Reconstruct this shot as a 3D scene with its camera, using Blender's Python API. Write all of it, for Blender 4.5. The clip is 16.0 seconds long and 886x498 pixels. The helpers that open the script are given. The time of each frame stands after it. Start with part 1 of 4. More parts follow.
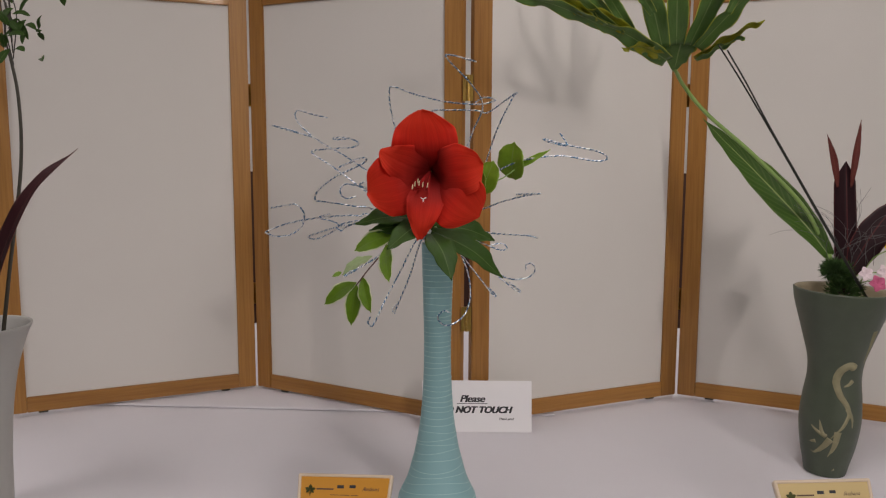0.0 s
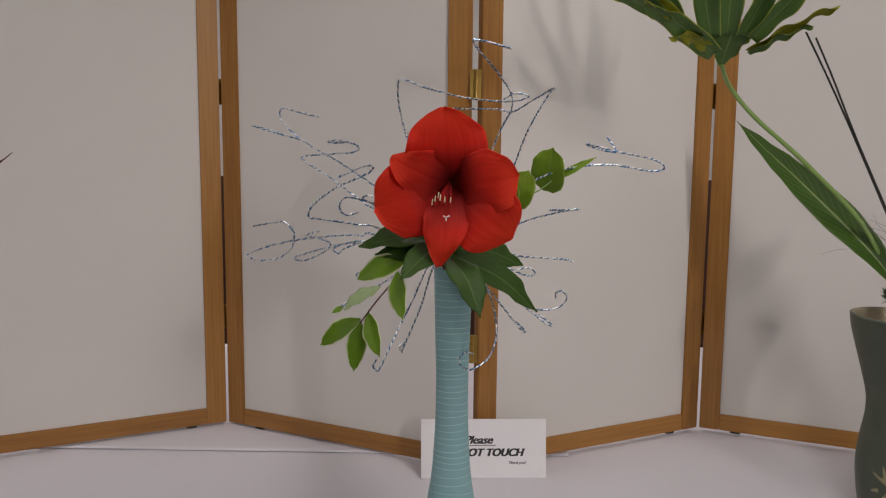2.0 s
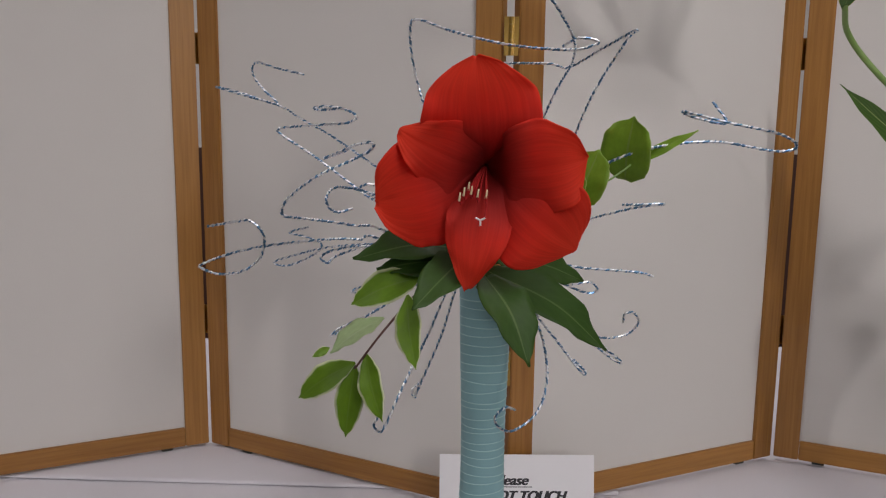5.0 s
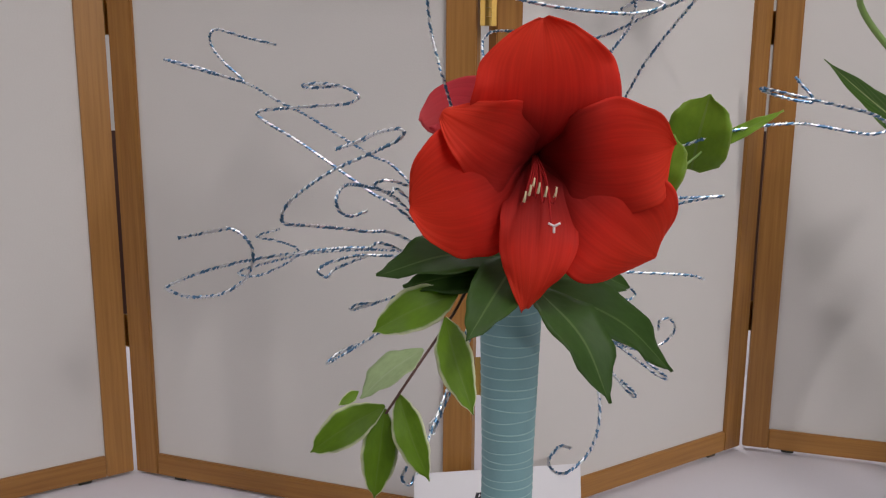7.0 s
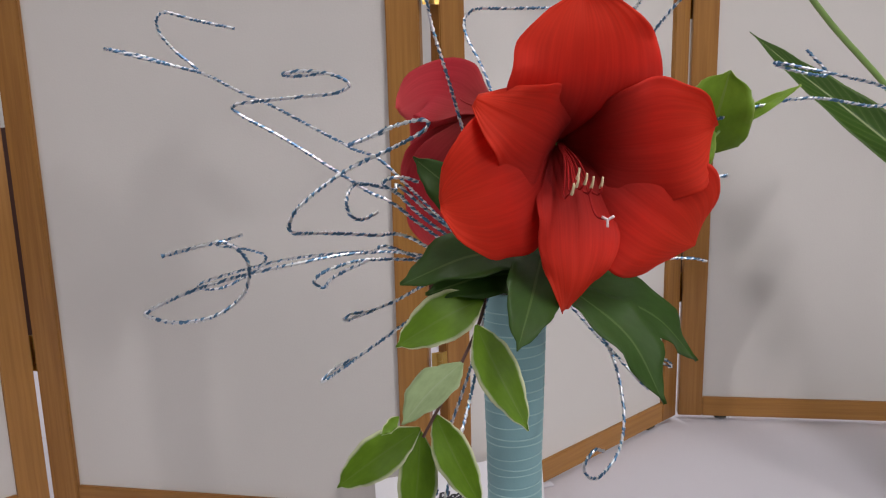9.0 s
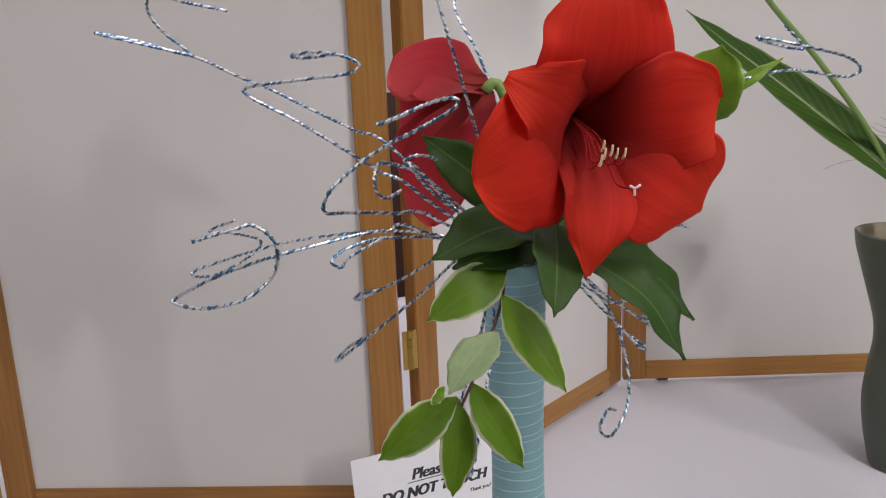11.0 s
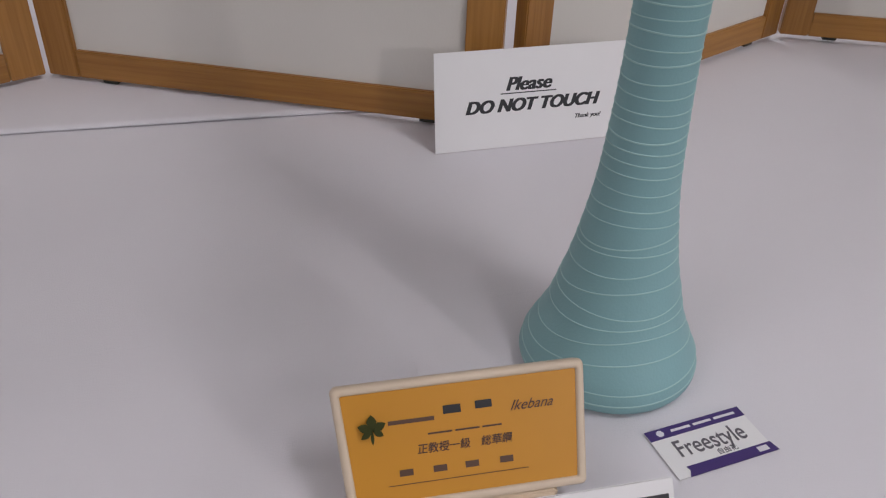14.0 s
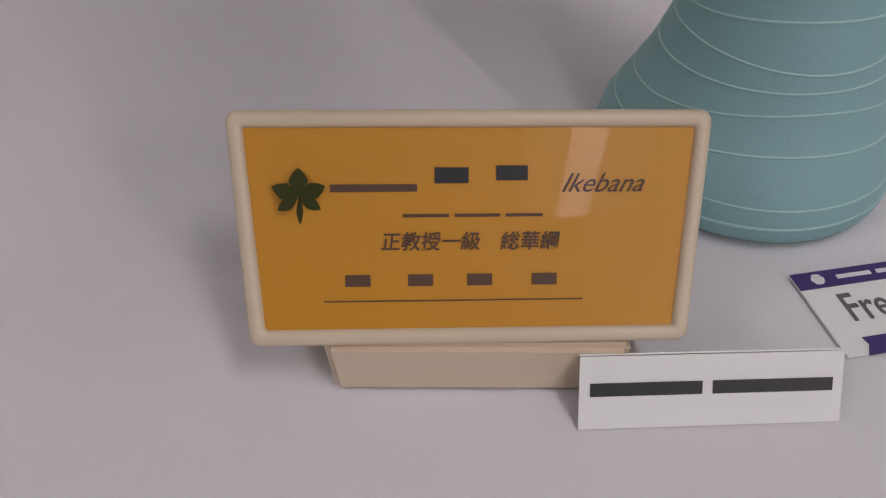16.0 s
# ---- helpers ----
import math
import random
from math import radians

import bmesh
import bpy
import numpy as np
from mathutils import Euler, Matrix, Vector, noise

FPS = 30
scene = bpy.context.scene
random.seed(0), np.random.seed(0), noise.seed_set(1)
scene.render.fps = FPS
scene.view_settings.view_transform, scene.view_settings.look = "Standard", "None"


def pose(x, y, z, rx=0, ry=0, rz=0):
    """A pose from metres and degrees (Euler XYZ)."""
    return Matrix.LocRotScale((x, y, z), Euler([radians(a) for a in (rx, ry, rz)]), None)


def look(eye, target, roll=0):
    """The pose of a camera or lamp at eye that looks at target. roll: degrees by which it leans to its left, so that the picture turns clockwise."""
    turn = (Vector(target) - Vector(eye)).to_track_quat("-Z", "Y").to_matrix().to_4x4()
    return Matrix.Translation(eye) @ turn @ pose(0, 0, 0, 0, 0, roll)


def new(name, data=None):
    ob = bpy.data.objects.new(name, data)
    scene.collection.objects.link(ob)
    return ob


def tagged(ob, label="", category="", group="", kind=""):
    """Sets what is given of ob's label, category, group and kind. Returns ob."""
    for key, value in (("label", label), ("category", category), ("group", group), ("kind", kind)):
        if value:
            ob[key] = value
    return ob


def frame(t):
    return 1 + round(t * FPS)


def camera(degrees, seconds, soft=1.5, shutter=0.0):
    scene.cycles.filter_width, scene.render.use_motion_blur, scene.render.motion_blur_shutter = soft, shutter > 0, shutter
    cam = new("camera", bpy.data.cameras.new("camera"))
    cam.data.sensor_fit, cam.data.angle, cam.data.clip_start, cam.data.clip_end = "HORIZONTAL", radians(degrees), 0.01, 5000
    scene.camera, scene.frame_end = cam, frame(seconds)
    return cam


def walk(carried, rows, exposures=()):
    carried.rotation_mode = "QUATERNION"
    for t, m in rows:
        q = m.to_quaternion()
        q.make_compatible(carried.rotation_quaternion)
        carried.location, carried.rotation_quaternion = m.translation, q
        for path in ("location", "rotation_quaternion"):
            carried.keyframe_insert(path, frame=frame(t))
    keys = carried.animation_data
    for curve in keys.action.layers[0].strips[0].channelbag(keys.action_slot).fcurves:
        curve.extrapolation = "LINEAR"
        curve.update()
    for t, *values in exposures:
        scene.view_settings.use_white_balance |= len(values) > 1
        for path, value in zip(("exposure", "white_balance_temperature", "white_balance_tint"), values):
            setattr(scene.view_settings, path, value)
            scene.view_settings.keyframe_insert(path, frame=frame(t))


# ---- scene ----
cam = camera(57.0, 16.0, soft=1.2)
PATH = [
    (0, (0.0573, -0.0666, 1.4076), (0.0224, 1.9165, 1.1504), 0.22),
    (0.5, (0.0517, -0.0226, 1.4119), (0.0264, 1.9599, 1.1489), 0.22),
    (1, (0.0346, 0.0331, 1.4144), (0.0266, 2.0154, 1.1493), 0.28),
    (1.5, (0.003, 0.1025, 1.4118), (0.0282, 2.0857, 1.1539), 0.37),
    (2, (-0.028, 0.1745, 1.4092), (0.0296, 2.1583, 1.1611), 0.56),
    (2.5, (-0.0432, 0.2368, 1.4049), (0.0268, 2.2212, 1.1658), 0.71),
    (3, (-0.0429, 0.2995, 1.4046), (0.0141, 2.2837, 1.1602), 0.87),
    (3.5, (-0.0238, 0.3602, 1.4112), (-0.0109, 2.3409, 1.1344), 0.96),
    (4, (-0.0017, 0.409, 1.4064), (-0.0405, 2.3876, 1.1173), 0.90),
    (6.5, (-0.1253, 0.6338, 1.4089), (0.1002, 2.5872, 1.044), 0.60),
    (7, (-0.147, 0.6632, 1.4067), (0.1422, 2.6078, 1.0394), 0.42),
    (7.5, (-0.1514, 0.6888, 1.4073), (0.1625, 2.6273, 1.0283), -0.42),
    (8, (-0.1478, 0.7093, 1.4055), (0.1692, 2.6461, 1.0205), -1.61),
    (8.5, (-0.1881, 0.7332, 1.4099), (0.2595, 2.6406, 1.008), -1.59),
    (11, (-0.3218, 0.7594, 1.4108), (0.4741, 2.5354, 0.9497), -2.34),
    (11.5, (-0.3216, 0.7683, 1.3986), (0.4514, 2.5373, 0.8761), -2.26),
    (12, (-0.3117, 0.7799, 1.3779), (0.401, 2.5451, 0.7646), -2.57),
    (12.5, (-0.3085, 0.8026, 1.3523), (0.3612, 2.5377, 0.6168), -2.03),
    (13, (-0.2972, 0.8325, 1.3135), (0.3133, 2.5299, 0.4498), -0.93),
    (13.5, (-0.2803, 0.8719, 1.2658), (0.2524, 2.518, 0.2625), 0.17),
    (14, (-0.2603, 0.9185, 1.1988), (0.2162, 2.5018, 0.0736), 2.26),
    (14.5, (-0.2339, 0.9689, 1.1419), (0.1707, 2.471, -0.1151), 4.28),
    (15, (-0.2149, 1.0007, 1.0796), (0.14, 2.478, -0.2211), 5.20),
    (15.5, (-0.1957, 1.0327, 1.0341), (0.1069, 2.4653, -0.3282), 5.22),
    (16, (-0.1819, 1.0608, 0.9954), (0.0693, 2.4733, -0.398), 4.04),
]
walk(cam, [(t, look(eye, target, roll)) for t, eye, target, roll in PATH], [(0.0, -0.33, 6750, 10), (4.0, -0.40, 6450, 10), (6.5, -0.23, 6300, 10), (8.5, -0.04, 6250, 10), (11.0, 0.00, 6250, 10), (12.5, 0.02, 6250, 10), (14.0, -0.25, 6250, 9), (15.0, -0.39, 6350, 10), (16.0, -0.47, 6500, 10)])

TABLE = 0.742      # height of the table top
UP = Vector((0, 0, 1))

# ---- world and ceiling lamps ----
world = bpy.data.worlds.new("hall_air")
scene.world = world
world.use_nodes = True
world.node_tree.nodes["Background"].inputs[0].default_value = (0.9, 0.92, 1.0, 1)
world.node_tree.nodes["Background"].inputs[1].default_value = 0.02
CEILING = 2.75
LAMPS = [(0.43, 0.52, 14), (0.43, -1.75, 6.0), (2.7, 0.52, 1.5), (2.7, -1.75, 2), (-1.8, 0.52, 13), (-1.8, -1.75, 7), (0.43, 2.95, 13), (-1.8, 2.95, 12), (2.7, 2.95, 9)]


def area_lamp(x, y, watts):
    data = bpy.data.lights.new("tube_light", "AREA")
    data.shape, data.size, data.size_y, data.energy = "RECTANGLE", 0.16, 1.1, watts
    data.color = (1.0, 0.925, 0.942)
    ob = new("tube_light", data)
    ob.matrix_world = pose(x, y, CEILING - 0.07)


for lamp_x, lamp_y, lamp_w in LAMPS:
    area_lamp(lamp_x, lamp_y, lamp_w)
WASHES = [(look((2.70, -4.02, 2.50), (0.40, 1.7, 1.40)), 9.0), (look((1.55, -1.00, 2.54), (0.35, 1.7, 1.40)), 2.0)]
for wash_place, wash_watts in WASHES:
    wash_data = bpy.data.lights.new("wash_light", "AREA")
    wash_data.shape, wash_data.size, wash_data.size_y, wash_data.energy, wash_data.spread = "RECTANGLE", 0.16, 0.40, wash_watts, radians(70)
    wash_data.color = (1.0, 0.93, 0.91)
    new("wash_light", wash_data).matrix_world = wash_place @ Matrix.Translation((0, 0, -0.004))


# ---- materials ----
def material(name, colour, rough=0.5, metal=0.0, spec=0.5, vary=0.0, scale=20.0, bump=0.0, bump_scale=200.0, sheen=0.0, coat=0.0):
    """A principled surface with a blotchy tone at one scale and a fine relief at another."""
    mat = bpy.data.materials.new(name)
    mat.use_nodes = True
    nt = mat.node_tree
    bsdf = nt.nodes["Principled BSDF"]
    bsdf.inputs["Base Color"].default_value = (*colour, 1)
    bsdf.inputs["Roughness"].default_value = rough
    bsdf.inputs["Metallic"].default_value = metal
    bsdf.inputs["Specular IOR Level"].default_value = spec
    bsdf.inputs["Coat Weight"].default_value = coat
    bsdf.inputs["Sheen Weight"].default_value = sheen
    coord = nt.nodes.new("ShaderNodeTexCoord")
    if vary:
        blotch = nt.nodes.new("ShaderNodeTexNoise")
        blotch.inputs["Scale"].default_value = scale
        blotch.inputs["Detail"].default_value = 5
        nt.links.new(coord.outputs["Object"], blotch.inputs["Vector"])
        mix = nt.nodes.new("ShaderNodeMix")
        mix.data_type = "RGBA"
        mix.inputs["A"].default_value = (*[c * (1 - vary) for c in colour], 1)
        mix.inputs["B"].default_value = (*[min(1, c * (1 + vary)) for c in colour], 1)
        nt.links.new(blotch.outputs["Fac"], mix.inputs["Factor"])
        nt.links.new(mix.outputs["Result"], bsdf.inputs["Base Color"])
    if bump:
        grain = nt.nodes.new("ShaderNodeTexNoise")
        grain.inputs["Scale"].default_value = bump_scale
        grain.inputs["Detail"].default_value = 4
        nt.links.new(coord.outputs["Object"], grain.inputs["Vector"])
        relief = nt.nodes.new("ShaderNodeBump")
        relief.inputs["Strength"].default_value = bump
        relief.inputs["Distance"].default_value = 0.002
        nt.links.new(grain.outputs["Fac"], relief.inputs["Height"])
        nt.links.new(relief.outputs["Normal"], bsdf.inputs["Normal"])
    return mat


def node(nt, kind, **values):
    made = nt.nodes.new(kind)
    for key, value in values.items():
        made.inputs[key].default_value = value
    return made


def ramp(nt, source, stops):
    r = nt.nodes.new("ShaderNodeValToRGB")
    while len(r.color_ramp.elements) < len(stops):
        r.color_ramp.elements.new(0.5)
    for e, (p, c) in zip(r.color_ramp.elements, stops):
        e.position, e.color = p, (*c, 1)
    nt.links.new(source, r.inputs["Fac"])
    return r


def wood_material(name, dark, light, along):
    """Honey-coloured planed wood with its grain along one axis of the piece."""
    mat = material(name, light, rough=0.42, spec=0.4, coat=0.15)
    nt = mat.node_tree
    bsdf = nt.nodes["Principled BSDF"]
    coord = nt.nodes.new("ShaderNodeTexCoord")
    stretch = nt.nodes.new("ShaderNodeMapping")
    stretch.inputs["Scale"].default_value = [2.0 if i == along else 60.0 for i in range(3)]
    nt.links.new(coord.outputs["Object"], stretch.inputs["Vector"])
    fine = node(nt, "ShaderNodeTexNoise", Scale=3.0, Detail=6.0, Roughness=0.6)
    nt.links.new(stretch.outputs["Vector"], fine.inputs["Vector"])
    info = nt.nodes.new("ShaderNodeObjectInfo")
    shift = node(nt, "ShaderNodeMath")
    shift.operation = "MULTIPLY_ADD"
    shift.inputs[1].default_value = 0.25
    nt.links.new(info.outputs["Random"], shift.inputs[0])
    nt.links.new(fine.outputs["Fac"], shift.inputs[2])
    tone = ramp(nt, shift.outputs[0], [(0.35, dark), (0.85, light)])
    nt.links.new(tone.outputs["Color"], bsdf.inputs["Base Color"])
    relief = node(nt, "ShaderNodeBump", Strength=0.15, Distance=0.001)
    nt.links.new(fine.outputs["Fac"], relief.inputs["Height"])
    nt.links.new(relief.outputs["Normal"], bsdf.inputs["Normal"])
    return mat


def let_light_through(mat, share):
    """Part of the light passes a thin leaf or petal and tints on the way."""
    nt = mat.node_tree
    bsdf, out = nt.nodes["Principled BSDF"], nt.nodes["Material Output"]
    thin = nt.nodes.new("ShaderNodeBsdfTranslucent")
    nt.links.new(bsdf.inputs["Base Color"].links[0].from_socket, thin.inputs["Color"])
    both = nt.nodes.new("ShaderNodeMixShader")
    both.inputs[0].default_value = share
    nt.links.new(bsdf.outputs[0], both.inputs[1])
    nt.links.new(thin.outputs[0], both.inputs[2])
    nt.links.new(both.outputs[0], out.inputs["Surface"])


def leaf_material(name, body, rib, margin=None, rough=0.35, veins=0.5, margin_start=0.8, count=8.0, slope=2.2):
    """A leaf's skin: u runs from stalk to tip, v across; midrib, side veins and, where it has one, a pale margin."""
    mat = material(name, body, rough=rough, spec=0.32)
    nt = mat.node_tree
    bsdf = nt.nodes["Principled BSDF"]
    uv = nt.nodes.new("ShaderNodeUVMap")
    uv.uv_map = "UVMap"
    split = nt.nodes.new("ShaderNodeSeparateXYZ")
    nt.links.new(uv.outputs["UV"], split.inputs[0])

    def math_node(op, a, b=0.0):
        m = nt.nodes.new("ShaderNodeMath")
        m.operation = op
        for k, q in enumerate((a, b)):
            if isinstance(q, (int, float)):
                m.inputs[k].default_value = q
            else:
                nt.links.new(q, m.inputs[k])
        return m.outputs[0]

    v = math_node("ABSOLUTE", math_node("SUBTRACT", math_node("MULTIPLY", split.outputs[1], 2.0), 1.0))
    noise_tex = node(nt, "ShaderNodeTexNoise", Scale=9.0, Detail=4.0)
    nt.links.new(uv.outputs["UV"], noise_tex.inputs["Vector"])
    mottled = ramp(nt, noise_tex.outputs["Fac"], [(0.3, tuple(c * 0.92 for c in body)), (0.7, tuple(c * 1.07 for c in body))])
    slant = math_node("SUBTRACT", math_node("MULTIPLY", split.outputs[0], count), math_node("MULTIPLY", v, slope))
    wave = math_node("SUBTRACT", 1.0, math_node("POWER", math_node("ABSOLUTE", math_node("SINE", math_node("MULTIPLY", slant, 3.1416))), 0.18))
    midrib = math_node("LESS_THAN", v, 0.045)
    rib_all = math_node("MINIMUM", math_node("ADD", midrib, math_node("MULTIPLY", wave, veins)), 1.0)
    mix = nt.nodes.new("ShaderNodeMix")
    mix.data_type = "RGBA"
    nt.links.new(rib_all, mix.inputs["Factor"])
    nt.links.new(mottled.outputs["Color"], mix.inputs["A"])
    mix.inputs["B"].default_value = (*rib, 1)
    colour = mix.outputs["Result"]
    if margin:
        edge_noise = node(nt, "ShaderNodeTexNoise", Scale=5.0, Detail=3.0)
        nt.links.new(uv.outputs["UV"], edge_noise.inputs["Vector"])
        edge = math_node("ADD", v, math_node("MULTIPLY", math_node("SUBTRACT", edge_noise.outputs["Fac"], 0.5), 0.22))
        edge = math_node("MULTIPLY", math_node("SUBTRACT", edge, margin_start), 9.0)
        edge = math_node("MINIMUM", math_node("MAXIMUM", edge, 0.0), 1.0)
        rim = nt.nodes.new("ShaderNodeMix")
        rim.data_type = "RGBA"
        nt.links.new(edge, rim.inputs["Factor"])
        nt.links.new(colour, rim.inputs["A"])
        rim.inputs["B"].default_value = (*margin, 1)
        colour = rim.outputs["Result"]
    nt.links.new(colour, bsdf.inputs["Base Color"])
    relief = node(nt, "ShaderNodeBump", Strength=0.35, Distance=0.001)
    nt.links.new(rib_all, relief.inputs["Height"])
    nt.links.new(relief.outputs["Normal"], bsdf.inputs["Normal"])
    let_light_through(mat, 0.3)
    return mat


def petal_material(name, body, deep, light):
    """A velvety tepal: dark at the throat, faint long streaks out to the rim."""
    mat = material(name, body, rough=0.6, spec=0.18)
    nt = mat.node_tree
    bsdf = nt.nodes["Principled BSDF"]
    uv = nt.nodes.new("ShaderNodeUVMap")
    uv.uv_map = "UVMap"
    split = nt.nodes.new("ShaderNodeSeparateXYZ")
    nt.links.new(uv.outputs["UV"], split.inputs[0])
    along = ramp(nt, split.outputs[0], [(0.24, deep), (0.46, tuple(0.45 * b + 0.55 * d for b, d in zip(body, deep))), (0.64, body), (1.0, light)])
    stretch = nt.nodes.new("ShaderNodeMapping")
    stretch.inputs["Scale"].default_value = (2.2, 34.0, 1.0)
    nt.links.new(uv.outputs["UV"], stretch.inputs["Vector"])
    streak = node(nt, "ShaderNodeTexNoise", Scale=1.0, Detail=5.0)
    nt.links.new(stretch.outputs["Vector"], streak.inputs["Vector"])
    tone = ramp(nt, streak.outputs["Fac"], [(0.3, (0.86, 0.84, 0.84)), (0.7, (1.05, 1.08, 1.08))])
    mix = nt.nodes.new("ShaderNodeMix")
    mix.data_type, mix.blend_type = "RGBA", "MULTIPLY"
    mix.inputs["Factor"].default_value = 0.8
    nt.links.new(along.outputs["Color"], mix.inputs["A"])
    nt.links.new(tone.outputs["Color"], mix.inputs["B"])
    nt.links.new(mix.outputs["Result"], bsdf.inputs["Base Color"])
    relief = node(nt, "ShaderNodeBump", Strength=0.12, Distance=0.0008)
    nt.links.new(streak.outputs["Fac"], relief.inputs["Height"])
    nt.links.new(relief.outputs["Normal"], bsdf.inputs["Normal"])
    let_light_through(mat, 0.46)
    return mat


CLOTH = material("white_tablecloth", (0.71, 0.69, 0.735), rough=0.85, spec=0.2, vary=0.03, scale=4.0, bump=0.25, bump_scale=900.0, sheen=0.2)


def add_creases(mat):
    """Pressed fold lines of the linen, as fine ridges along and across the table."""
    nt = mat.node_tree
    bsdf = nt.nodes["Principled BSDF"]
    weave = bsdf.inputs["Normal"].links[0].from_node
    coord = nt.nodes.new("ShaderNodeTexCoord")
    split = nt.nodes.new("ShaderNodeSeparateXYZ")
    nt.links.new(coord.outputs["Object"], split.inputs[0])
    total = None
    for axis, place in ((1, 1.478), (0, -0.62), (0, 0.42)):
        away = nt.nodes.new("ShaderNodeMath")
        away.operation = "COMPARE"
        away.inputs[1].default_value, away.inputs[2].default_value = place, 0.0016
        nt.links.new(split.outputs[axis], away.inputs[0])
        if total is None:
            total = away.outputs[0]
        else:
            both = nt.nodes.new("ShaderNodeMath")
            both.operation = "MAXIMUM"
            nt.links.new(total, both.inputs[0])
            nt.links.new(away.outputs[0], both.inputs[1])
            total = both.outputs[0]
    ridge = nt.nodes.new("ShaderNodeBump")
    ridge.inputs["Strength"].default_value, ridge.inputs["Distance"].default_value = 0.5, 0.0014
    nt.links.new(total, ridge.inputs["Height"])
    nt.links.new(weave.outputs["Normal"], ridge.inputs["Normal"])
    nt.links.new(ridge.outputs["Normal"], bsdf.inputs["Normal"])


add_creases(CLOTH)
PAPER = material("screen_paper", (0.66, 0.635, 0.60), rough=0.8, spec=0.25, vary=0.025, scale=5.0, bump=0.12, bump_scale=350.0)
CARD = material("white_card", (0.8, 0.79, 0.8), rough=0.6, vary=0.015, scale=30.0)
INK = material("black_ink", (0.02, 0.02, 0.025), rough=0.5)
FAINT_INK = material("brown_ink", (0.10, 0.05, 0.03), rough=0.5)
GREY_INK = material("grey_ink", (0.13, 0.12, 0.14), rough=0.6)
PURPLE = material("purple_print", (0.055, 0.03, 0.16), rough=0.5, vary=0.06, scale=40.0)
WHITE_INK = material("white_print", (0.75, 0.73, 0.78), rough=0.6)
ORANGE = material("orange_card", (0.58, 0.262, 0.020), rough=0.42, vary=0.04, scale=25.0, coat=0.2)
PALE_GOLD = material("pale_gold_card", (0.58, 0.44, 0.20), rough=0.45, vary=0.05, scale=25.0, coat=0.4)
CREAM = material("cream_plastic", (0.66, 0.54, 0.41), rough=0.38, vary=0.03, scale=20.0, spec=0.5)
GREEN_FOIL = material("green_gold_crest", (0.060, 0.066, 0.018), rough=0.35, metal=0.6)
WOOD_UP = wood_material("honey_wood_upright", (0.244, 0.105, 0.022), (0.395, 0.189, 0.044), 2)
WOOD_SIDE = wood_material("honey_wood_rail", (0.244, 0.105, 0.022), (0.395, 0.189, 0.044), 0)
BRASS = material("brass_hinge", (0.55, 0.36, 0.10), rough=0.3, metal=1.0, vary=0.1, scale=60.0)
AQUA = material("aqua_glaze", (0.245, 0.43, 0.455), rough=0.5, spec=0.35, vary=0.05, scale=22.0, bump=0.1, bump_scale=500.0)
AQUA_LINE = material("pale_carved_line", (0.37, 0.57, 0.56), rough=0.65)
WIRE = material("silver_foil_wire", (0.95, 0.97, 0.99), rough=0.30, metal=1.0)
WIRE_BLUE = material("blue_foil_wire", (0.13, 0.26, 0.42), rough=0.28, metal=1.0)
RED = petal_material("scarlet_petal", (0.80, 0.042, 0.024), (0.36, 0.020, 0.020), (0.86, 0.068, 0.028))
RED_BACK = petal_material("crimson_petal", (0.64, 0.050, 0.070), (0.44, 0.05, 0.05), (0.74, 0.11, 0.12))
ANTHER = material("pale_anther", (0.75, 0.62, 0.38), rough=0.7)
STIGMA = material("white_stigma", (0.85, 0.72, 0.7), rough=0.6)
FILAMENT = material("red_filament", (0.36, 0.018, 0.018), rough=0.85, spec=0.1)
STALK_DARK = material("dark_stalk", (0.050, 0.045, 0.032), rough=0.6, vary=0.2, scale=50.0)
STALK = material("green_stalk", (0.20, 0.32, 0.08), rough=0.45, vary=0.15, scale=40.0)
TWIG = material("brown_twig", (0.10, 0.045, 0.035), rough=0.6, vary=0.2, scale=80.0)
LEAF_EDGED = leaf_material("white_edged_leaf", (0.15, 0.28, 0.014), (0.17, 0.29, 0.03), margin=(0.70, 0.74, 0.46), veins=0.10, rough=0.45, margin_start=0.82)
LEAF_DARK = leaf_material("dark_glossy_leaf", (0.042, 0.098, 0.014), (0.10, 0.17, 0.045), veins=0.16, rough=0.52)
LEAF_PALE = leaf_material("pale_leaf_underside", (0.34, 0.44, 0.22), (0.38, 0.47, 0.26), veins=0.06, margin=(0.5, 0.55, 0.35), margin_start=0.93, rough=0.6)
LEAF_LIME = leaf_material("lime_leaf", (0.228, 0.384, 0.036), (0.25, 0.38, 0.07), margin=(0.5, 0.56, 0.2), veins=0.15, margin_start=0.95)
LEAF_FROND = leaf_material("frond_leaf", (0.112, 0.205, 0.055), (0.22, 0.32, 0.11), margin=(0.44, 0.47, 0.07), veins=0.16, margin_start=0.88)
LEAF_YELLOW = leaf_material("yellowing_leaf", (0.30, 0.30, 0.02), (0.12, 0.2, 0.02), veins=0.3)
LEAF_STRIPED = leaf_material("striped_leaf", (0.055, 0.125, 0.016), (0.24, 0.34, 0.09), veins=0.5, margin=(0.15, 0.24, 0.05), margin_start=0.9, count=15.0, slope=3.2)
LEAF_MAROON = leaf_material("maroon_leaf", (0.030, 0.010, 0.014), (0.10, 0.02, 0.022), veins=0.05, margin=(0.16, 0.035, 0.03), margin_start=0.9, rough=0.4)
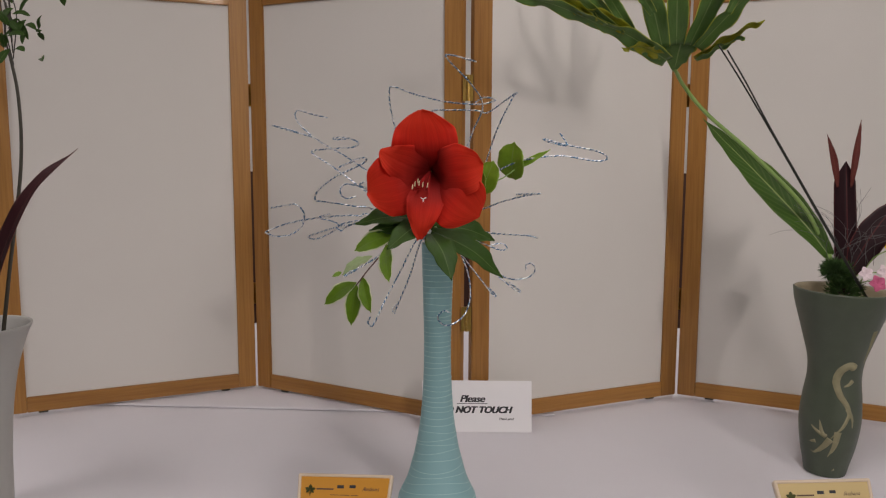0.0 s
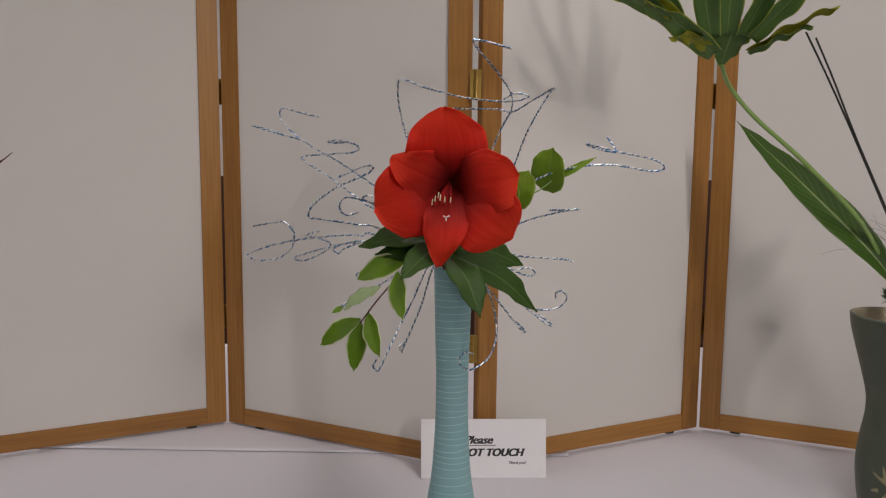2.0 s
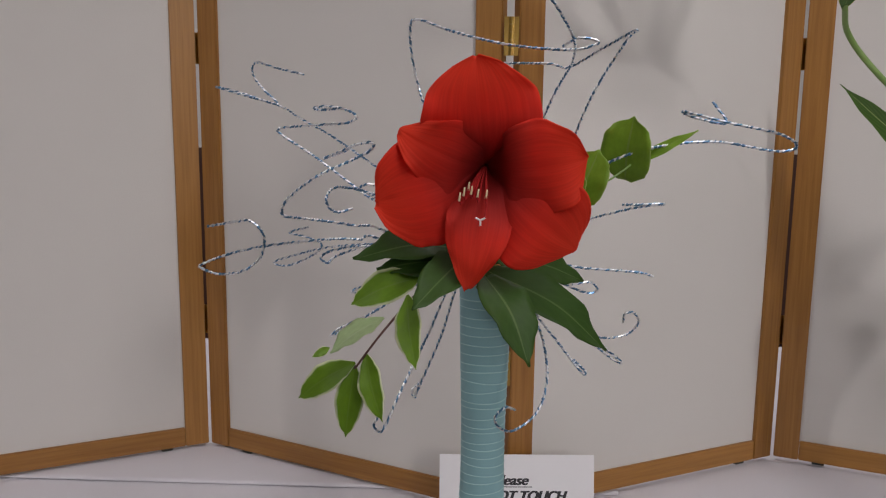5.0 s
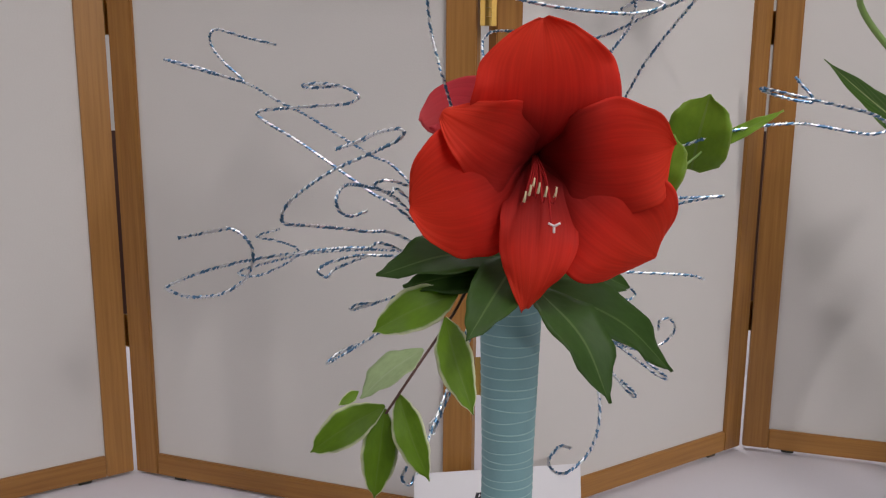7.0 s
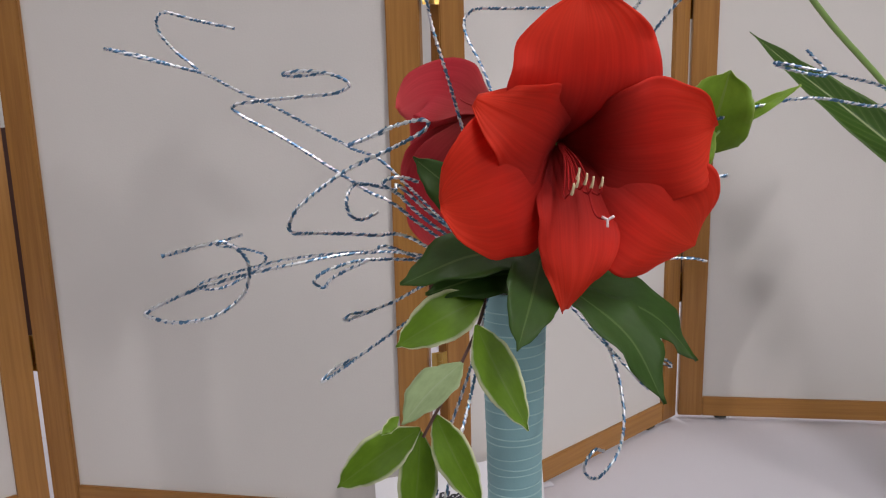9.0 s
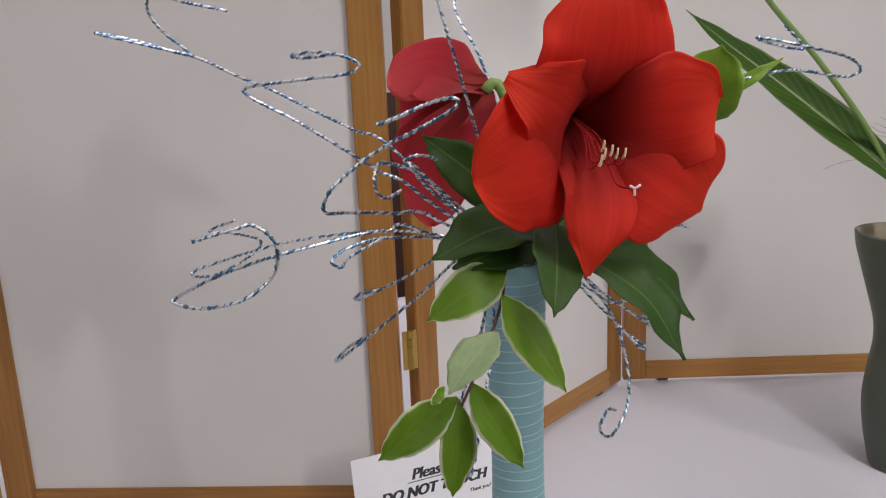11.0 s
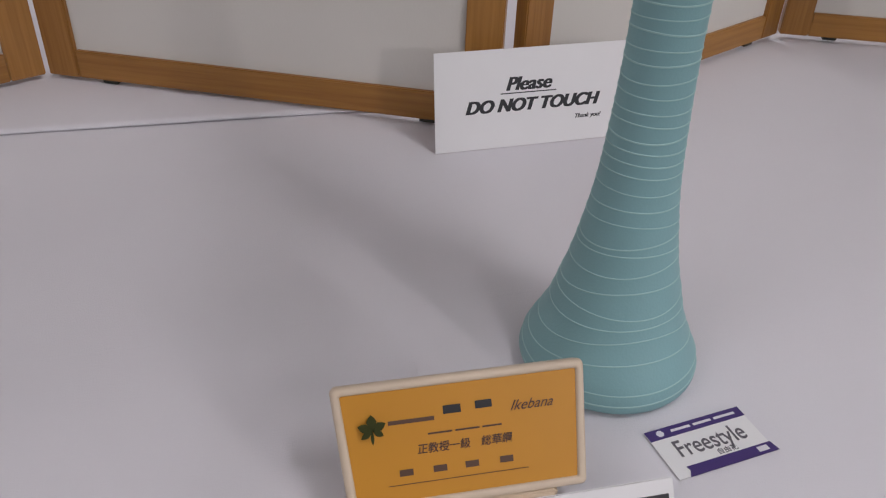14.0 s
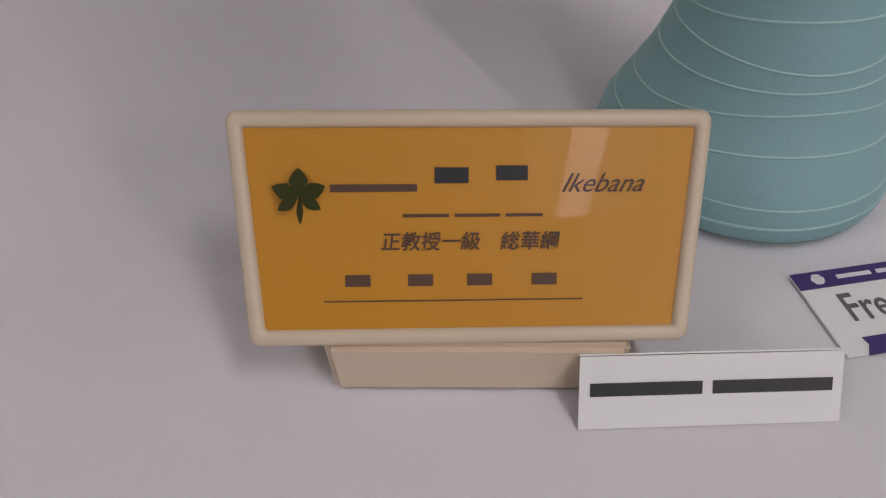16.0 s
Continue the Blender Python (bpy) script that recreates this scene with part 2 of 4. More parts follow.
LEAF_FLAX = leaf_material("flax_leaf", (0.075, 0.026, 0.032), (0.16, 0.06, 0.06), veins=0.04, margin=(0.20, 0.07, 0.05), margin_start=0.9, rough=0.36)
LEAF_RED_TIP = leaf_material("red_leaf_tip", (0.15, 0.035, 0.028), (0.2, 0.06, 0.04), veins=0.05)
GREEN_GLAZE = material("green_grey_glaze", (0.064, 0.080, 0.054), rough=0.42, vary=0.22, scale=25.0, bump=0.15, bump_scale=300.0)
SAND_GLAZE = material("sand_relief_glaze", (0.25, 0.23, 0.135), rough=0.6, vary=0.35, scale=60.0)
CREAM_GLAZE = material("cream_inner_glaze", (0.50, 0.43, 0.30), rough=0.5, vary=0.1, scale=30.0)
GREY_GLAZE = material("pale_grey_glaze", (0.38, 0.375, 0.355), rough=0.45, vary=0.04, scale=20.0)
MOSS = material("green_moss", (0.036, 0.085, 0.016), rough=0.9, vary=0.3, scale=90.0)
DARK_STICK = material("blackish_stick", (0.022, 0.024, 0.018), rough=0.6, vary=0.2, scale=60.0)
GREY_TWIG = material("grey_tangle", (0.13, 0.12, 0.12), rough=0.7)
PINK = material("pink_blossom", (0.55, 0.10, 0.22), rough=0.6, vary=0.2, scale=90.0)
WHITE_PETAL = material("white_pink_blossom", (0.75, 0.62, 0.66), rough=0.6)
YELLOW = material("yellow_blossom", (0.72, 0.52, 0.02), rough=0.6)
WALL = material("hall_wall_paint", (0.70, 0.68, 0.64), rough=0.8, vary=0.03, scale=2.0, bump=0.1, bump_scale=120.0)
DADO = material("dark_red_brown_dado", (0.065, 0.024, 0.016), rough=0.6, vary=0.2, scale=3.0)
CEIL = material("ceiling_board", (0.75, 0.74, 0.72), rough=0.9, vary=0.02, scale=3.0, bump=0.2, bump_scale=60.0)
FLOOR = material("grey_carpet", (0.13, 0.13, 0.14), rough=0.95, vary=0.25, scale=60.0, bump=0.3, bump_scale=300.0)
METAL_WHITE = material("white_enamel", (0.8, 0.8, 0.8), rough=0.4)
DIFFUSER = material("lamp_diffuser", (0.9, 0.9, 0.88), rough=0.5)
DIFFUSER.node_tree.nodes["Principled BSDF"].inputs["Emission Color"].default_value = (1.0, 0.96, 0.92, 1)
DIFFUSER.node_tree.nodes["Principled BSDF"].inputs["Emission Strength"].default_value = 2.0


# ---- mesh helpers ----
def mesh_of(name, verts, faces, uvs=None, smooth=True):
    me = bpy.data.meshes.new(name)
    me.from_pydata([tuple(p) for p in verts], [], faces)
    if uvs is not None:
        layer = me.uv_layers.new(name="UVMap")
        for loop in me.loops:
            layer.data[loop.index].uv = uvs[loop.vertex_index]
    if smooth:
        me.polygons.foreach_set("use_smooth", [True] * len(me.polygons))
    me.update()
    return me


def put(name, me, mat, parent=None, label=""):
    """A mesh as one object, under its thing where one is given."""
    if isinstance(me, bmesh.types.BMesh):
        data = bpy.data.meshes.new(name)
        me.to_mesh(data)
        me.free()
        me = data
    me.materials.append(mat)
    ob = new(name, me)
    if parent is not None:
        ob.parent = parent
    if label:
        ob["label"] = label
    return ob


def thing(name, label, category, m=None, group="", kind=""):
    ob = tagged(new(name), label, category, group, kind)
    ob.empty_display_size = 0.02
    if m is not None:
        ob.matrix_world = m
    return ob


def add_box(bm, sx, sy, sz, m=None, bevel=0.0):
    made = bmesh.ops.create_cube(bm, size=1.0, matrix=Matrix.Diagonal((sx, sy, sz, 1)))
    if bevel:
        edges = list({e for v in made["verts"] for e in v.link_edges})
        out = bmesh.ops.bevel(bm, geom=edges, offset=bevel, segments=2, affect="EDGES")
        verts = list({v for f in out["faces"] for v in f.verts} | {v for v in made["verts"] if v.is_valid})
    else:
        verts = made["verts"]
    if m is not None:
        bmesh.ops.transform(bm, matrix=m, verts=verts)
    return verts


def box(sx, sy, sz, m=None, bevel=0.0):
    bm = bmesh.new()
    add_box(bm, sx, sy, sz, m, bevel)
    return bm


def spline(points, step):
    """Points along a smooth line through the given ones, about step apart."""
    p = [Vector(q) for q in points]
    p = [p[0] * 2 - p[1]] + p + [p[-1] * 2 - p[-2]]
    out = []
    for a, b, c, d in zip(p, p[1:], p[2:], p[3:]):
        n = max(2, int((c - b).length / step))
        for i in range(n):
            t = i / n
            out.append(0.5 * ((2 * b) + (c - a) * t + (2 * a - 5 * b + 4 * c - d) * t * t + (3 * b - a - 3 * c + d) * t ** 3))
    out.append(p[-2])
    return out


def frames_along(line, hint=UP):
    """Tangent, side and normal at each point of a line, turned as little as possible."""
    out, side = [], None
    for i, p in enumerate(line):
        tangent = (line[min(i + 1, len(line) - 1)] - line[max(i - 1, 0)]).normalized()
        if side is None:
            side = tangent.cross(hint)
            if side.length < 1e-3:
                side = tangent.cross(Vector((1, 0, 0)))
        side = (side - tangent * side.dot(tangent)).normalized()
        out.append((tangent, side, side.cross(tangent)))
    return out


def tube(name, points, radius, seg=8, step=0.01, taper=1.0, flat=1.0, twist=0.0):
    """A rod along a smooth line; flat squeezes its section, twist turns it (turns per metre)."""
    line = spline(points, step)
    verts, faces, run = [], [], 0.0
    for i, (p, (t, s, n)) in enumerate(zip(line, frames_along(line))):
        if i:
            run += (p - line[i - 1]).length
        k = i / (len(line) - 1)
        r = radius * (1 + (taper - 1) * k)
        turn = twist * run * math.tau
        for j in range(seg):
            a = j * math.tau / seg
            x, y = math.cos(a) * r, math.sin(a) * r * flat
            verts.append(p + s * (x * math.cos(turn) - y * math.sin(turn)) + n * (x * math.sin(turn) + y * math.cos(turn)))
    for i in range(len(line) - 1):
        for j in range(seg):
            a, b = i * seg + j, i * seg + (j + 1) % seg
            faces.append((a, b, b + seg, a + seg))
    faces.append(tuple(range(seg))[::-1])
    faces.append(tuple(range(len(verts) - seg, len(verts))))
    return mesh_of(name, verts, faces)


def revolve(name, profile, seg=64):
    """A turned body from (radius, height) pairs."""
    line = [Vector((r, 0, z)) for r, z in profile]
    verts, faces = [], []
    for p in line:
        for j in range(seg):
            a = j * math.tau / seg
            verts.append((p.x * math.cos(a), p.x * math.sin(a), p.z))
    for i in range(len(line) - 1):
        for j in range(seg):
            a, b = i * seg + j, i * seg + (j + 1) % seg
            faces.append((a, b, b + seg, a + seg))
    faces.append(tuple(range(seg))[::-1])
    return mesh_of(name, verts, faces)


def smooth_profile(pairs, n=6):
    return [(max(q.x, 0.0005), q.z) for q in spline([(r, 0, z) for r, z in pairs], 0.006)]


def profile_radius(pairs, z):
    for (r0, z0), (r1, z1) in zip(pairs, pairs[1:]):
        if z0 <= z <= z1:
            return r0 + (r1 - r0) * (z - z0) / max(z1 - z0, 1e-6)
    return pairs[-1][0]


ROUND = (0.30, 0.85, 1.0, 1.0, 0.95, 0.72, 0.0)
OVATE = (0.08, 0.62, 0.95, 1.0, 0.86, 0.52, 0.0)
LANCE = (0.25, 0.7, 0.95, 1.0, 0.8, 0.45, 0.0)
TEPAL = [0.2 + 0.8 * math.sin(math.pi / 2 * (u / 15.5)) ** 1.7 if u < 15.5 else max(0.0, 1 - ((u - 15.5) / 8.55) ** 2.3) ** 0.62 for u in range(25)]
CREST = [0.2 + 0.8 * math.sin(math.pi / 2 * (u / 14)) ** 1.6 if u < 14 else max(0.0, 1 - ((u - 14) / 10.05) ** 2.0) ** 0.66 for u in range(25)]
KEEL = (0.30, 0.40, 0.52, 0.66, 0.80, 0.92, 1.0, 0.98, 0.90, 0.75, 0.56, 0.35, 0.12)
BROAD = (0.30, 0.78, 1.0, 0.98, 0.82, 0.48, 0.0)
STRAP = (0.5, 0.8, 1.0, 1.0, 0.85, 0.5, 0.0)


def blade(name, points, width, facing, shape=OVATE, cup=0.0, fold=0.0, wave=0.0, waves=3.0, nu=18, nv=9, thick=0.0005, seed=0.0, twist=0.0, ribs=0.0):
    """A leaf or petal along a line of points, facing a given way: folded at the midrib, cupped, wavy at its rim."""
    raw = spline(points, 0.004)
    length = [0.0]
    for a, b in zip(raw, raw[1:]):
        length.append(length[-1] + (b - a).length)
    line = []
    for i in range(nu + 1):
        want = length[-1] * i / nu
        k = max(j for j in range(len(raw)) if length[j] <= want + 1e-9)
        k = min(k, len(raw) - 2)
        f = (want - length[k]) / max(length[k + 1] - length[k], 1e-9)
        line.append(raw[k].lerp(raw[k + 1], f))
    face = Vector(facing).normalized()
    top, uvs = [], []
    for i, p in enumerate(line):
        u = i / nu
        t = (line[min(i + 1, nu)] - line[max(i - 1, 0)]).normalized()
        s = t.cross(face)
        s.normalize()
        n = s.cross(t)
        if twist:
            turn = Matrix.Rotation(twist * u, 3, t)
            s, n = turn @ s, turn @ n
        g = u * (len(shape) - 1)
        k = min(int(g), len(shape) - 2)
        f = g - k
        f = f * f * (3 - 2 * f) if k and len(shape) < 9 else f
        w = width * 0.5 * (shape[k] + (shape[k + 1] - shape[k]) * f)
        w = max(w, 0.0004)
        for j in range(nv):
            v = 2 * j / (nv - 1) - 1
            uneven = 1 + (0.05 * math.sin(8 * u + seed * 2 + (2.4 if v > 0 else 0)) + 0.018 * math.sin(27 * u + seed * 5 + (1.1 if v > 0 else 0))) * abs(v) * u if ribs else 1.0
            ripple = wave * math.sin(u * waves * math.tau + seed + (1.7 if v > 0 else 0)) * v * v * min(1, 3 * u)
            if ribs:
                ripple += wave * 0.28 * math.sin(u * 5.7 * math.tau + 3 * seed + 4 * v) * v ** 4 * u
            if ribs:
                ripple += ribs * (0.55 * math.cos(v * 31 + 2 * math.sin(seed + 3 * u)) * u * v * v + 0.9 * math.cos(v * 8.5) * u * (1 - u) - 2.6 * math.exp(-(v / 0.10) ** 2) * u * (1.15 - u))
            out = p + s * (v * w * uneven) + n * (fold * abs(v) * w + cup * v * v * w + ripple)
            top.append(out)
            uvs.append((u, j / (nv - 1)))
    me_top = mesh_of(name, top, [(i * nv + j, i * nv + j + 1, (i + 1) * nv + j + 1, (i + 1) * nv + j) for i in range(nu) for j in range(nv - 1)])
    normals = [Vector(v.normal) for v in me_top.vertices]
    bpy.data.meshes.remove(me_top)
    count = len(top)
    verts = top + [p - m * thick for p, m in zip(top, normals)]
    faces = []
    for i in range(nu):
        for j in range(nv - 1):
            q = (i * nv + j, i * nv + j + 1, (i + 1) * nv + j + 1, (i + 1) * nv + j)
            faces.append(q)
            faces.append(tuple(count + k for k in reversed(q)))
    rim = [j for j in range(nv)] + [(i + 1) * nv - 1 for i in range(1, nu + 1)] + [nu * nv + j for j in range(nv - 2, -1, -1)] + [i * nv for i in range(nu - 1, 0, -1)]
    for a, b in zip(rim, rim[1:] + rim[:1]):
        faces.append((b, a, a + count, b + count))
    return mesh_of(name, verts, faces, uvs + uvs)


def letters(name, words, height, mat, parent, m, slant=0.0, bold=0.0, align="CENTER", heavy=0.0):
    """Printed words as thin flat letters."""
    data = bpy.data.curves.new(name, "FONT")
    data.body, data.size, data.align_x, data.shear, data.offset = words, height * 1.4, align, slant, bold
    data.extrude = 0.00015
    tmp = bpy.data.objects.new(name, data)
    scene.collection.objects.link(tmp)
    me = bpy.data.meshes.new_from_object(tmp.evaluated_get(bpy.context.evaluated_depsgraph_get()))
    bpy.data.objects.remove(tmp)
    if heavy:
        bm = bmesh.new()
        for k in (-1, 0, 1):
            old = len(bm.verts)
            bm.from_mesh(me)
            bm.verts.ensure_lookup_table()
            for v in bm.verts[old:]:
                v.co += Vector((k * heavy, 0, 0.00003 * k))
        bm.to_mesh(me)
        bm.free()
    ob = put(name, me, mat, parent)
    ob.matrix_local = m
    return ob


def bar(name, x0, x1, y, h, mat, parent, z=0.0006, tilt=0.0):
    ob = put(name, box(x1 - x0, h, 0.0003), mat, parent)
    ob.matrix_local = pose((x0 + x1) / 2, y, z, 0, 0, tilt)
    return ob


# ---- the hall ----
def slab(name, sx, sy, sz, x, y, z, mat, label):
    ob = tagged(put(name, box(sx, sy, sz), mat), label, name.split("_")[0], "", "structure")
    ob.location = (x, y, z)
    return ob


slab("floor", 9.0, 10.0, 0.1, 0, -0.2, -0.05, FLOOR, "grey carpet floor of the hall")
slab("ceiling", 9.0, 10.0, 0.1, 0, -0.2, CEILING + 0.05, CEIL, "white board ceiling of the hall")
wall_north = slab("wall_north", 9.0, 0.1, CEILING, 0, 4.75, CEILING / 2, WALL, "pale painted wall behind the folding screen")
slab("wall_south", 9.0, 0.1, CEILING, 0, -5.15, CEILING / 2, WALL, "pale painted hall wall")
slab("wall_east", 0.1, 9.8, CEILING, 4.55, -0.2, CEILING / 2, WALL, "pale painted hall wall")
slab("wall_west", 0.1, 9.8, CEILING, -4.55, -0.2, CEILING / 2, WALL, "pale painted hall wall")
slab("trim", 9.0, 0.02, 1.24, 0, 4.688, 0.62, DADO, "dark red-brown dado boarding on the wall")


def ceiling_light(x, y):
    top = thing("ceiling_light", "white recessed fluorescent ceiling light, switched on", "ceiling light", pose(x, y, CEILING), "ceiling lights")
    bm = bmesh.new()
    for sx, sy, ox, oy in ((0.62, 0.03, 0, 0.6), (0.62, 0.03, 0, -0.6), (0.03, 1.17, 0.295, 0), (0.03, 1.17, -0.295, 0)):
        add_box(bm, sx, sy, 0.05, pose(ox, oy, -0.026), 0.004)
    put("frame", bm, METAL_WHITE, top)
    put("diffuser", box(0.55, 1.16, 0.01, pose(0, 0, -0.03)), DIFFUSER, top)


for lamp_x, lamp_y, lamp_w in LAMPS:
    ceiling_light(lamp_x, lamp_y)



def wash_fixture(place):
    top = thing("wash_light", "white hanging wall-wash light, switched on", "ceiling light", group="wash lights")
    case = put("housing", box(0.20, 0.46, 0.10, pose(0, 0, 0.054), 0.006), METAL_WHITE, top)
    case.matrix_local = place
    at = place.translation
    put("arm", tube("arm", [place @ Vector((0, 0, 0.10)), at + Vector((0.02, -0.14, 0.14)), Vector((at.x + 0.03, at.y - 0.15, CEILING))], 0.012, 10, 0.02), METAL_WHITE, top)


for wash_place, wash_watts in WASHES:
    wash_fixture(wash_place)

# ---- the table with its cloths ----
table = thing("display_table", "long display table hidden under a white cloth", "table", pose(0.1, 1.88, 0))
put("tabletop", box(4.4, 1.9, 0.03, pose(0, 0, TABLE - 0.02)), CARD, table)
for lx in (-2.05, 0.0, 2.05):
    for ly in (-0.8, 0.8):
        put("leg", box(0.04, 0.04, TABLE - 0.035, pose(lx, ly, (TABLE - 0.035) / 2), 0.004), DARK_STICK, table)


def cloth_mesh(x0, x1, y0, y1, hang, lift, ripple, seed):
    """A cloth over the table: faintly uneven on top, hanging in soft folds at the open edges."""
    nx, ny = 160, 60
    verts, faces = [], []
    for i in range(nx + 1):
        x = x0 + (x1 - x0) * i / nx
        for j in range(ny + 1):
            y = y0 + (y1 - y0) * j / ny
            z = TABLE + lift + ripple * (noise.noise(Vector((x * 3.1, y * 3.1, seed))) - 0.3) * 0.6
            if hang and j < 8:
                k = (8 - j) / 8
                z = TABLE + lift - k * hang
                y = y0 + (y1 - y0) * 8 / ny - 0.012 - 0.03 * k * (1 + math.sin(x * 21 + 2 * math.sin(x * 5)))
            verts.append((x, y, z))
    for i in range(nx):
        for j in range(ny):
            a = i * (ny + 1) + j
            faces.append((a, a + ny + 1, a + ny + 2, a + 1))
    return mesh_of("cloth", verts, faces)


front_cloth = tagged(put("tablecloth", cloth_mesh(-2.15, 2.35, 0.62, 2.86, 0.66, 0.0, 0.0015, 0.0), CLOTH), "white fabric tablecloth spread over the display table", "tablecloth")
solid = front_cloth.modifiers.new("thickness", "SOLIDIFY")
solid.thickness, solid.offset = 0.0025, -1
back_cloth = tagged(put("tablecloth", cloth_mesh(-2.15, 0.3, 1.905, 2.86, 0.0, 0.0042, 0.0008, 5.0), CLOTH), "second white cloth overlapping the first at the back", "tablecloth")
back_cloth.matrix_world = Matrix.Translation((-0.4, 1.91, 0)) @ Matrix.Rotation(radians(-2.6), 4, 'Z') @ Matrix.Translation((0.4, -1.91, 0))
solid = back_cloth.modifiers.new("thickness", "SOLIDIFY")
solid.thickness, solid.offset = 0.002, -1
FOOT = TABLE + 0.006

# ---- the folding screen ----
FOLDS = [(-1.039, 1.821), (-0.484, 2.087), (0.079, 1.794), (0.638, 2.046), (1.195, 1.782)]
SCREEN_TOP = 1.79
STILE, RAIL, DEEP = 0.0450, 0.0378, 0.020


def screen_panel(parent, a, b, gap_a, gap_b):
    """One leaf of the screen between two fold lines: stiles, rails, paper and small feet."""
    a, b = Vector((*a, 0)), Vector((*b, 0))
    way = (b - a).normalized()
    a, b = a + way * gap_a, b - way * gap_b
    width = (b - a).length
    height = SCREEN_TOP - FOOT - 0.004
    m = Matrix.Translation((a + b) / 2 + Vector((0, 0, FOOT + 0.004))) @ Matrix.Rotation(math.atan2(way.y, way.x), 4, "Z")
    panel = put("panel", box(width - 2 * STILE + 0.004, 0.006, height - 2 * RAIL + 0.004, pose(0, 0, height / 2)), PAPER, parent, "white paper panel in a honey-coloured wooden frame")
    panel.matrix_local = m
    for sx in (-1, 1):
        ob = put("stile", box(STILE, DEEP, height, pose(sx * (width - STILE) / 2, 0, height / 2), 0.0015), WOOD_UP, panel)
    for z in (RAIL / 2, height - RAIL / 2):
        put("rail", box(width - 2 * STILE - 0.0006, DEEP - 0.001, RAIL, pose(0, 0, z), 0.0015), WOOD_SIDE, panel)
    for sx in (-0.22, 0.22):
        put("foot", box(0.022, 0.016, 0.0055, pose(sx, 0, -0.0018), 0.001), DARK_STICK, panel)


def hinge(parent, x, y, z, front):
    """A brass butt hinge across a fold, its knuckle on the side to which the fold points."""
    bm = bmesh.new()
    add_box(bm, 0.0225, 0.0016, 0.058, pose(0, 0.0012, 0), 0.0004)
    for k in range(5):
        bmesh.ops.create_cone(bm, cap_ends=True, segments=12, radius1=0.0042, radius2=0.0042, depth=0.0108, matrix=pose(0, 0, -0.0232 + k * 0.0116))
    ob = put("hinge", bm, BRASS, parent, "small brass hinge")
    ob.location = (x, y + (-0.0125 if front else 0.004), z)


screen = thing("folding_screen", "white paper folding screen in honey wood, standing zigzag on the table", "folding screen")
GAPS = (0.0075, 0.0075, 0.0105, 0.0075, 0.0075)
for k in range(4):
    screen_panel(screen, FOLDS[k], FOLDS[k + 1], GAPS[k], GAPS[k + 1])
for (fx, fy), fore in zip(FOLDS[1:-1], (False, True, False)):
    for hz in (1.005, 1.53):
        hinge(screen, fx, fy, hz, fore)

# ---- cards and plates on the table ----
sign = thing("notice_card", "white card asking not to touch, leaning on the folding screen", "sign", pose(0.105, 1.757, TABLE + 0.0006, 0, 0, 0.4))
SIGN_W, SIGN_H = 0.2545, 0.119
LEAN = pose(0, 0, 0.0005, 80)


def tent_card(parent, w, h, lean):
    front = put("front_flap", box(w, h, 0.0006, pose(0, h / 2, 0)), CARD, parent)
    front.matrix_local = lean
    crest = lean @ Vector((0, h, 0))
    back = put("back_flap", box(w, h, 0.0006, pose(0, -h / 2, 0)), CARD, parent)
    back.matrix_local = Matrix.Translation(crest + Vector((0, 0.0008, 0))) @ Matrix.Rotation(math.pi - math.asin(min(1, (crest.z - 0.0005) / h)), 4, "X")
    return front


face = put("card", box(SIGN_W, SIGN_H, 0.0008, pose(0, SIGN_H / 2, 0)), CARD, sign)
face.matrix_local = LEAN
letters("lettering", "Please", 0.0163, INK, face, pose(-0.011, 0.0695, 0.0005), slant=0.3, bold=0.0002, heavy=0.0010)
bar("underline", -0.046, 0.025, 0.0660, 0.0012, INK, face)
letters("lettering", "DO NOT TOUCH", 0.0153, INK, face, pose(-0.005, 0.0445, 0.0005), slant=0.3, bold=0.0004, heavy=0.0010)
letters("lettering", "Thank you!", 0.0055, INK, face, pose(0.068, 0.0285, 0.0005), slant=0.25, bold=0.0, heavy=0.0003)


